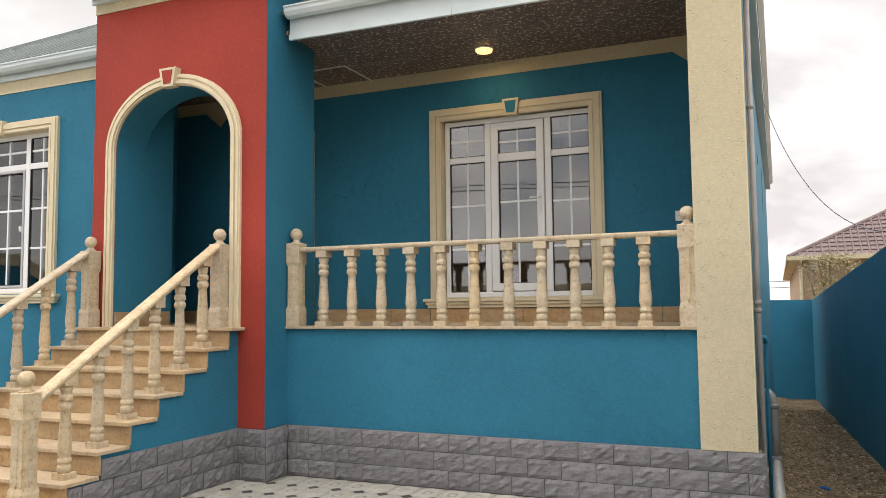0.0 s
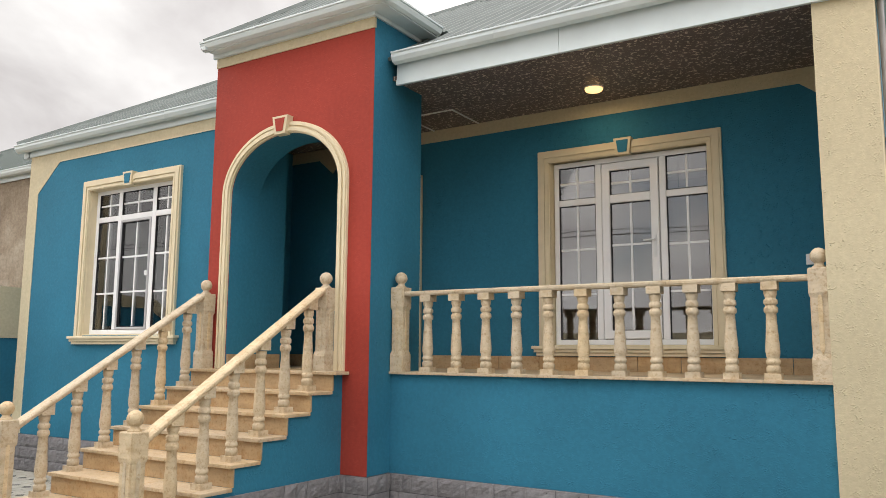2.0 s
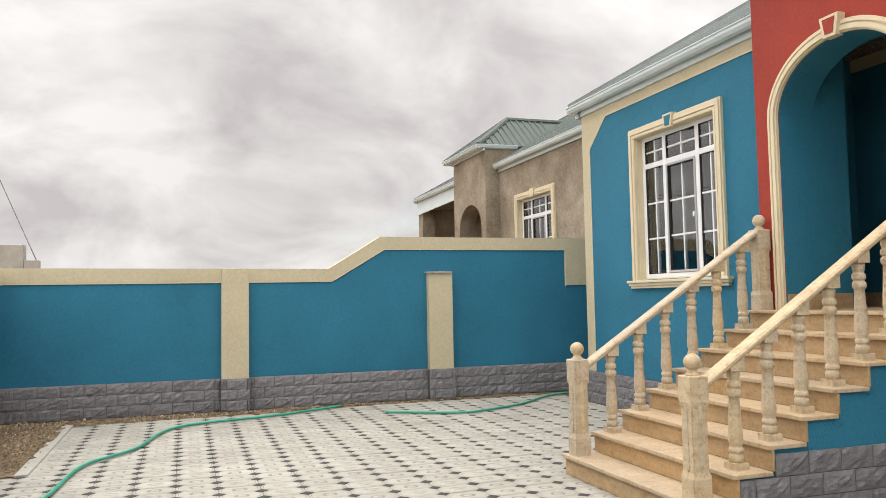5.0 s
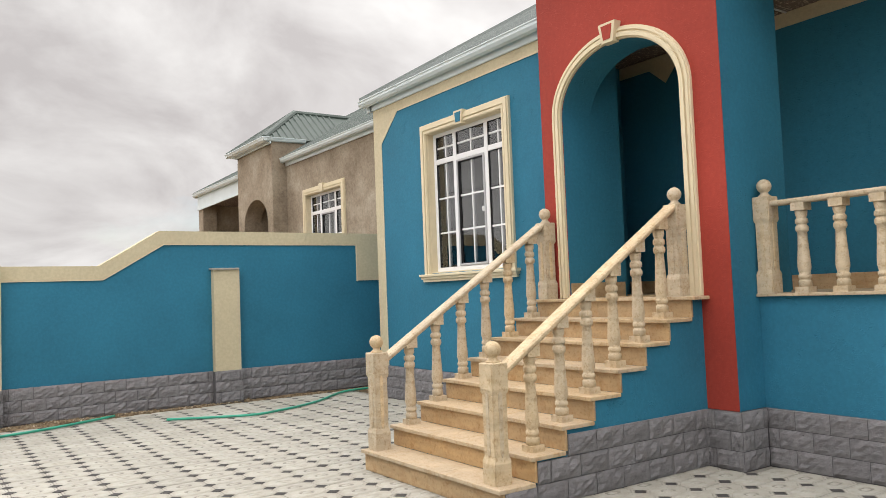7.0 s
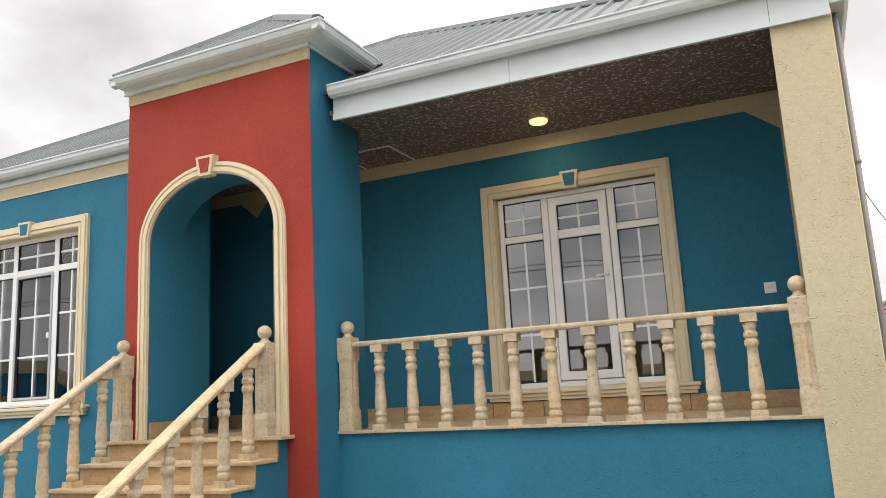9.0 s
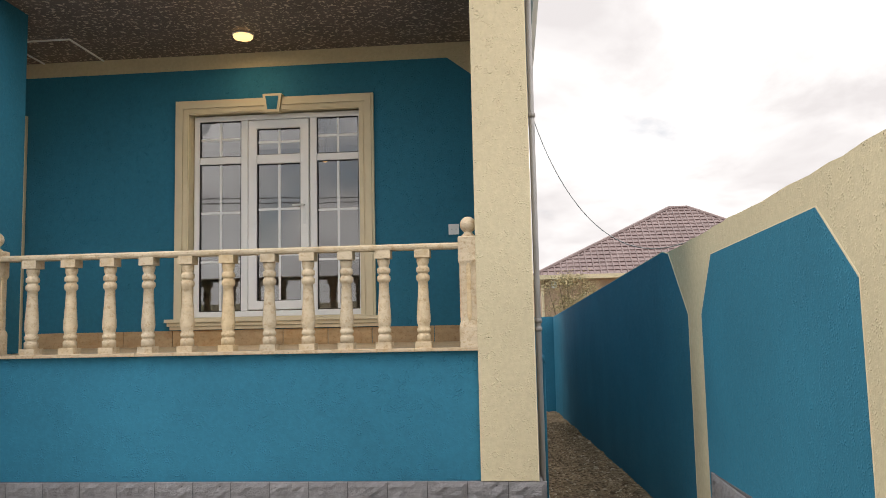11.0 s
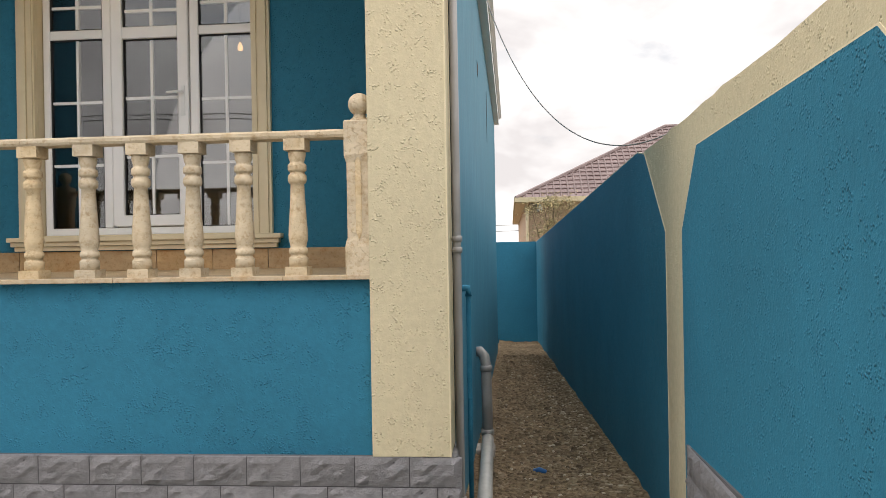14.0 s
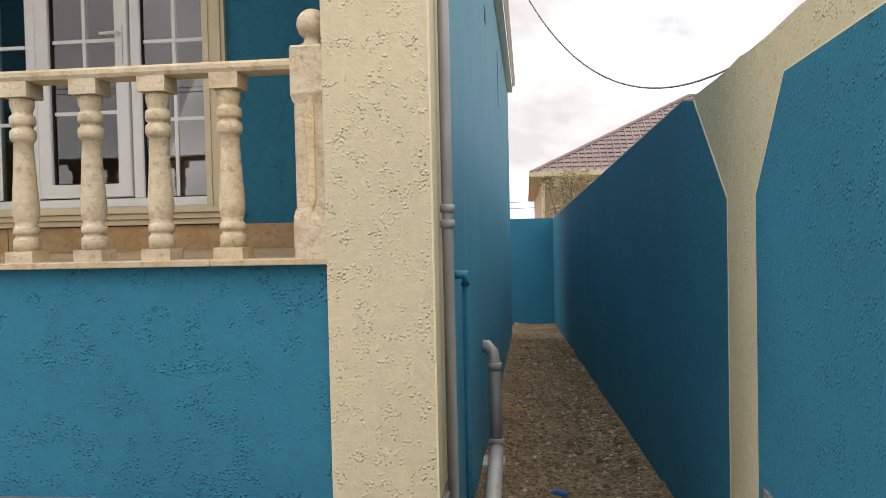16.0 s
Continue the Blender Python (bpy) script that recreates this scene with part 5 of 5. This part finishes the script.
# ---------------------------------------------------------------- far house and bush behind the rear wall
far = thing("house", "distant peach rendered house with a brown tiled hip roof", "house")
fx0, fx1, fy0, fy1, fz = 0.79, 10.4, 19.5, 42.4, 2.95
bm = bmesh.new()
box(bm, fx0, fx1, fy0, fy1, -1.5, fz)
part("wall", bm, PEACH, far)
o, rz = 0.30, 5.45
px0, px1, py0, py1 = 5.52, 6.17, 22.6, 38.5     # ridge
for cs in (((fx0 - o, fy0 - o, fz), (fx1 + o, fy0 - o, fz), (px1, py0, rz), (px0, py0, rz)), ((fx0 - o, fy1 + o, fz), (fx0 - o, fy0 - o, fz), (px0, py0, rz), (px0, py1, rz)),
           ((fx1 + o, fy0 - o, fz), (fx1 + o, fy1 + o, fz), (px1, py1, rz), (px1, py0, rz)), ((fx1 + o, fy1 + o, fz), (fx0 - o, fy1 + o, fz), (px0, py1, rz), (px1, py1, rz))):
    bm, ribs = bmesh.new(), []
    roof_face(bm, ribs, cs, 0.21, 0.030)
    r = part("roof_slope", bm, TILE, far)
    for rb in ribs:
        part("tile_rib", rb, TILE, r)
    # tile courses as low steps up the slope
    P = [Vector(c) for c in cs]
    for i in range(1, 18):
        t = i / 18
        a, b = P[0].lerp(P[3], t), P[1].lerp(P[2], t)
        bm = bmesh.new()
        tube(bm, [a + Vector((0, 0, 0.02)), b + Vector((0, 0, 0.02))], 0.026, 5)
        part("tile_course", bm, TILE, r)
for a, b in (((fx0 - o, fy0 - o, fz), (px0, py0, rz)), ((px0, py0, rz), (px1, py0, rz)), ((fx1 + o, fy0 - o, fz), (px1, py0, rz))):
    ridge_cap(far, a, b, TILE)
part("fascia", bbox(fx0 - o - 0.03, fx1 + o, fy0 - o - 0.05, fy0 - o, fz - 0.11, fz + 0.02), CREAM, far)
part("fascia", bbox(fx0 - o - 0.05, fx0 - o, fy0 - o, fy1 + o, fz - 0.11, fz + 0.02), CREAM, far)
part("soffit", bbox(fx0 - o, fx1 + o, fy0 - o, fy0, fz - 0.12, fz - 0.09), TRIM, far)
part("soffit", bbox(fx0 - o, fx0, fy0, fy1, fz - 0.12, fz - 0.09), TRIM, far)
bm = bmesh.new()
tube(bm, [(fx0 + 0.03, fy0 - 0.25, fz - 0.1), (fx0 + 0.03, fy0 - 0.06, fz - 0.28), (fx0 + 0.03, fy0 - 0.06, -1.4)], 0.045, 8)
part("downpipe", bm, TRIM, far)
part("meter_box", bbox(fx0 + 0.32, fx0 + 0.49, fy0 - 0.09, fy0, 2.56, 2.78, 0.01), WHITEPLATE, far)
for x in (2.1, 4.9, 7.7):
    w = part("window", bbox(x, x + 1.3, fy0 - 0.06, fy0, 0.8, 2.40, 0.02), TRIM, far)
    part("pane", bbox(x + 0.13, x + 1.17, fy0 - 0.075, fy0 - 0.05, 0.93, 2.27), GLASS, w)


def bush(x, y, z, h, spread, seed, label):
    """A shrub: bent stems and many small leaf blades."""
    rnd = random.Random(seed)
    t = thing("shrub", label, "shrub")
    bm, leaves = bmesh.new(), bmesh.new()
    for s in range(9):
        a = rnd.uniform(0, 6.28)
        p = Vector((x, y, z))
        d = Vector((math.cos(a) * 0.08, math.sin(a) * 0.08, 1.0)).normalized()
        pts = [p.copy()]
        for k in range(6):
            d = (d + Vector((rnd.uniform(-.16, .16), rnd.uniform(-.16, .16), rnd.uniform(-.05, .2)))).normalized()
            p = p + d * h * rnd.uniform(0.8, 1.05) / 6
            pts.append(p.copy())
            for _ in range(230 if k > 2 else 40):
                c = p + Vector((rnd.gauss(0, spread), rnd.gauss(0, spread), rnd.gauss(0, spread)))
                l = rnd.uniform(0.018, 0.045)
                u = Vector((rnd.uniform(-1, 1), rnd.uniform(-1, 1), rnd.uniform(-1, 1))).normalized()
                v = u.orthogonal().normalized() * l * 0.4
                leaves.faces.new([leaves.verts.new(q) for q in (c - u * l, c + v, c + u * l, c - v)])
        for i in range(len(pts) - 1):
            tube(bm, [pts[i], pts[i + 1]], 0.018 * (1 - i / 7) + 0.004, 5)
    part("stems", bm, TWIG, t)
    part("leaves", leaves, LEAF, t)


bush(1.52, 18.4, -1.0, 3.9, 0.15, 21, "dense olive-yellow shrub behind the rear wall")

# ---------------------------------------------------------------- pavers and blocks, last
for ob, start, heading, length, courses, z0, shift in PLINTHS:
    lay_bricks(ob, start, heading, length, courses, z0, shift)
for y0, k in STAIR_RUNS:
    lay_bricks(core, (SX1 - 0.008, y0), 90, TY - 0.03 - y0, 1, k * BRICK_H, 0.16 * (k % 2))


def paver_shapes():
    """An elongated octagon with a chamfered rim and a sunk ring, and the small diamond."""
    c = 0.060
    hx, hy = LAT_X / 2 - 0.0045, LAT_Y / 2 - 0.0045
    out = [(-hx + c, -hy), (hx - c, -hy), (hx, -hy + c), (hx, hy - c), (hx - c, hy), (-hx + c, hy), (-hx, hy - c), (-hx, -hy + c)]
    return out, [(0, -c + 0.006), (c - 0.006, 0), (0, c - 0.006), (-c + 0.006, 0)]


OCT, DIA = paver_shapes()


def paver_rings(octagon):
    if octagon:
        return [([(x, y) for x, y in OCT], -0.03), (OCT, -0.003), ([(x * 0.95, y * 0.965) for x, y in OCT], 0.0), ([(x * 0.88, y * 0.915) for x, y in OCT], 0.0), ([(x * 0.85, y * 0.895) for x, y in OCT], -0.009), ([(x * 0.81, y * 0.865) for x, y in OCT], 0.0), ([(x * 0.40, y * 0.40) for x, y in OCT], 0.0),
                ([(x * 0.35, y * 0.35) for x, y in OCT], -0.006), ([(x * 0.24, y * 0.24) for x, y in OCT], -0.006), ([(x * 0.19, y * 0.19) for x, y in OCT], 0.0)]
    return [(DIA, -0.03), (DIA, -0.003), ([(x * 0.9, y * 0.9) for x, y in DIA], -0.001)]


def paver_verts(rings, ox, oy, oz):
    return [[(x + ox, y + oy, z + oz) for x, y in ring] for ring, z in rings]


def add_paver(bm, rings, ox, oy, oz):
    rs = [[bm.verts.new(p) for p in r] for r in paver_verts(rings, ox, oy, oz)]
    n = len(rs[0])
    for a, b in zip(rs, rs[1:]):
        for i in range(n):
            j = (i + 1) % n
            bm.faces.new((a[i], a[j], b[j], b[i]))
    bm.faces.new(rs[-1])


def paver_mesh(name, rings, mat):
    bm = bmesh.new()
    add_paver(bm, rings, 0, 0, 0)
    me = bpy.data.meshes.new(name)
    bm.to_mesh(me)
    bm.free()
    me.materials.append(mat)
    return me


R_OCT, R_DIA = paver_rings(True), paver_rings(False)
M_OCT, M_DIA = paver_mesh("paver", R_OCT, PAVER), paver_mesh("diamond_paver", R_DIA, DOT)
rest_o, rest_d = bmesh.new(), bmesh.new()
prnd = random.Random(17)
n_o = n_d = 0


def paved(x, y, m):
    if x < bed_edge(y) + m + 0.06 or x > 0.03 - m or y < STREET + 0.05 + m:
        return False
    if x < -8.28 + m and y < -7.10 + m:
        return False
    if SX0 + 0.06 - m < x < SX1 - 0.03 + m and y > nose(1) + 0.02 - m:
        return False
    if TX0 < x < TX1 + 0.03 + m and y > TY - 0.05 - m:
        return False
    return y < 0.0 - m


for i in range(-40, 30):
    for j in range(-20, 12):
        x, y = -5.917 + LAT_X * i, -2.731 + LAT_Y * j
        for (px, py, oct_) in ((x + LAT_X / 2, y + LAT_Y / 2, True), (x, y, False)):
            if not paved(px, py, 0.02 if oct_ else 0.01):
                continue
            dz = prnd.uniform(-0.0025, 0.001)
            near = -8.6 < px < -4.0 and -4.6 < py < -1.0 or (-4.5 < px < -2.6 and py > -1.3)
            if near and (n_o if oct_ else n_d) < 300:
                ob = new("paver" if oct_ else "diamond_paver", M_OCT if oct_ else M_DIA)
                ob.parent = yard
                ob.location = (px, py, dz)
                if oct_:
                    n_o += 1
                else:
                    n_d += 1
            elif oct_:
                add_paver(rest_o, R_OCT, px, py, dz)
            else:
                add_paver(rest_d, R_DIA, px, py, dz)
tagged(part("pavers", rest_o, PAVER, yard), "pale octagon pavers", kind="stuff")
tagged(part("diamond_pavers", rest_d, DOT, yard), "dark diamond inset pavers", kind="stuff")
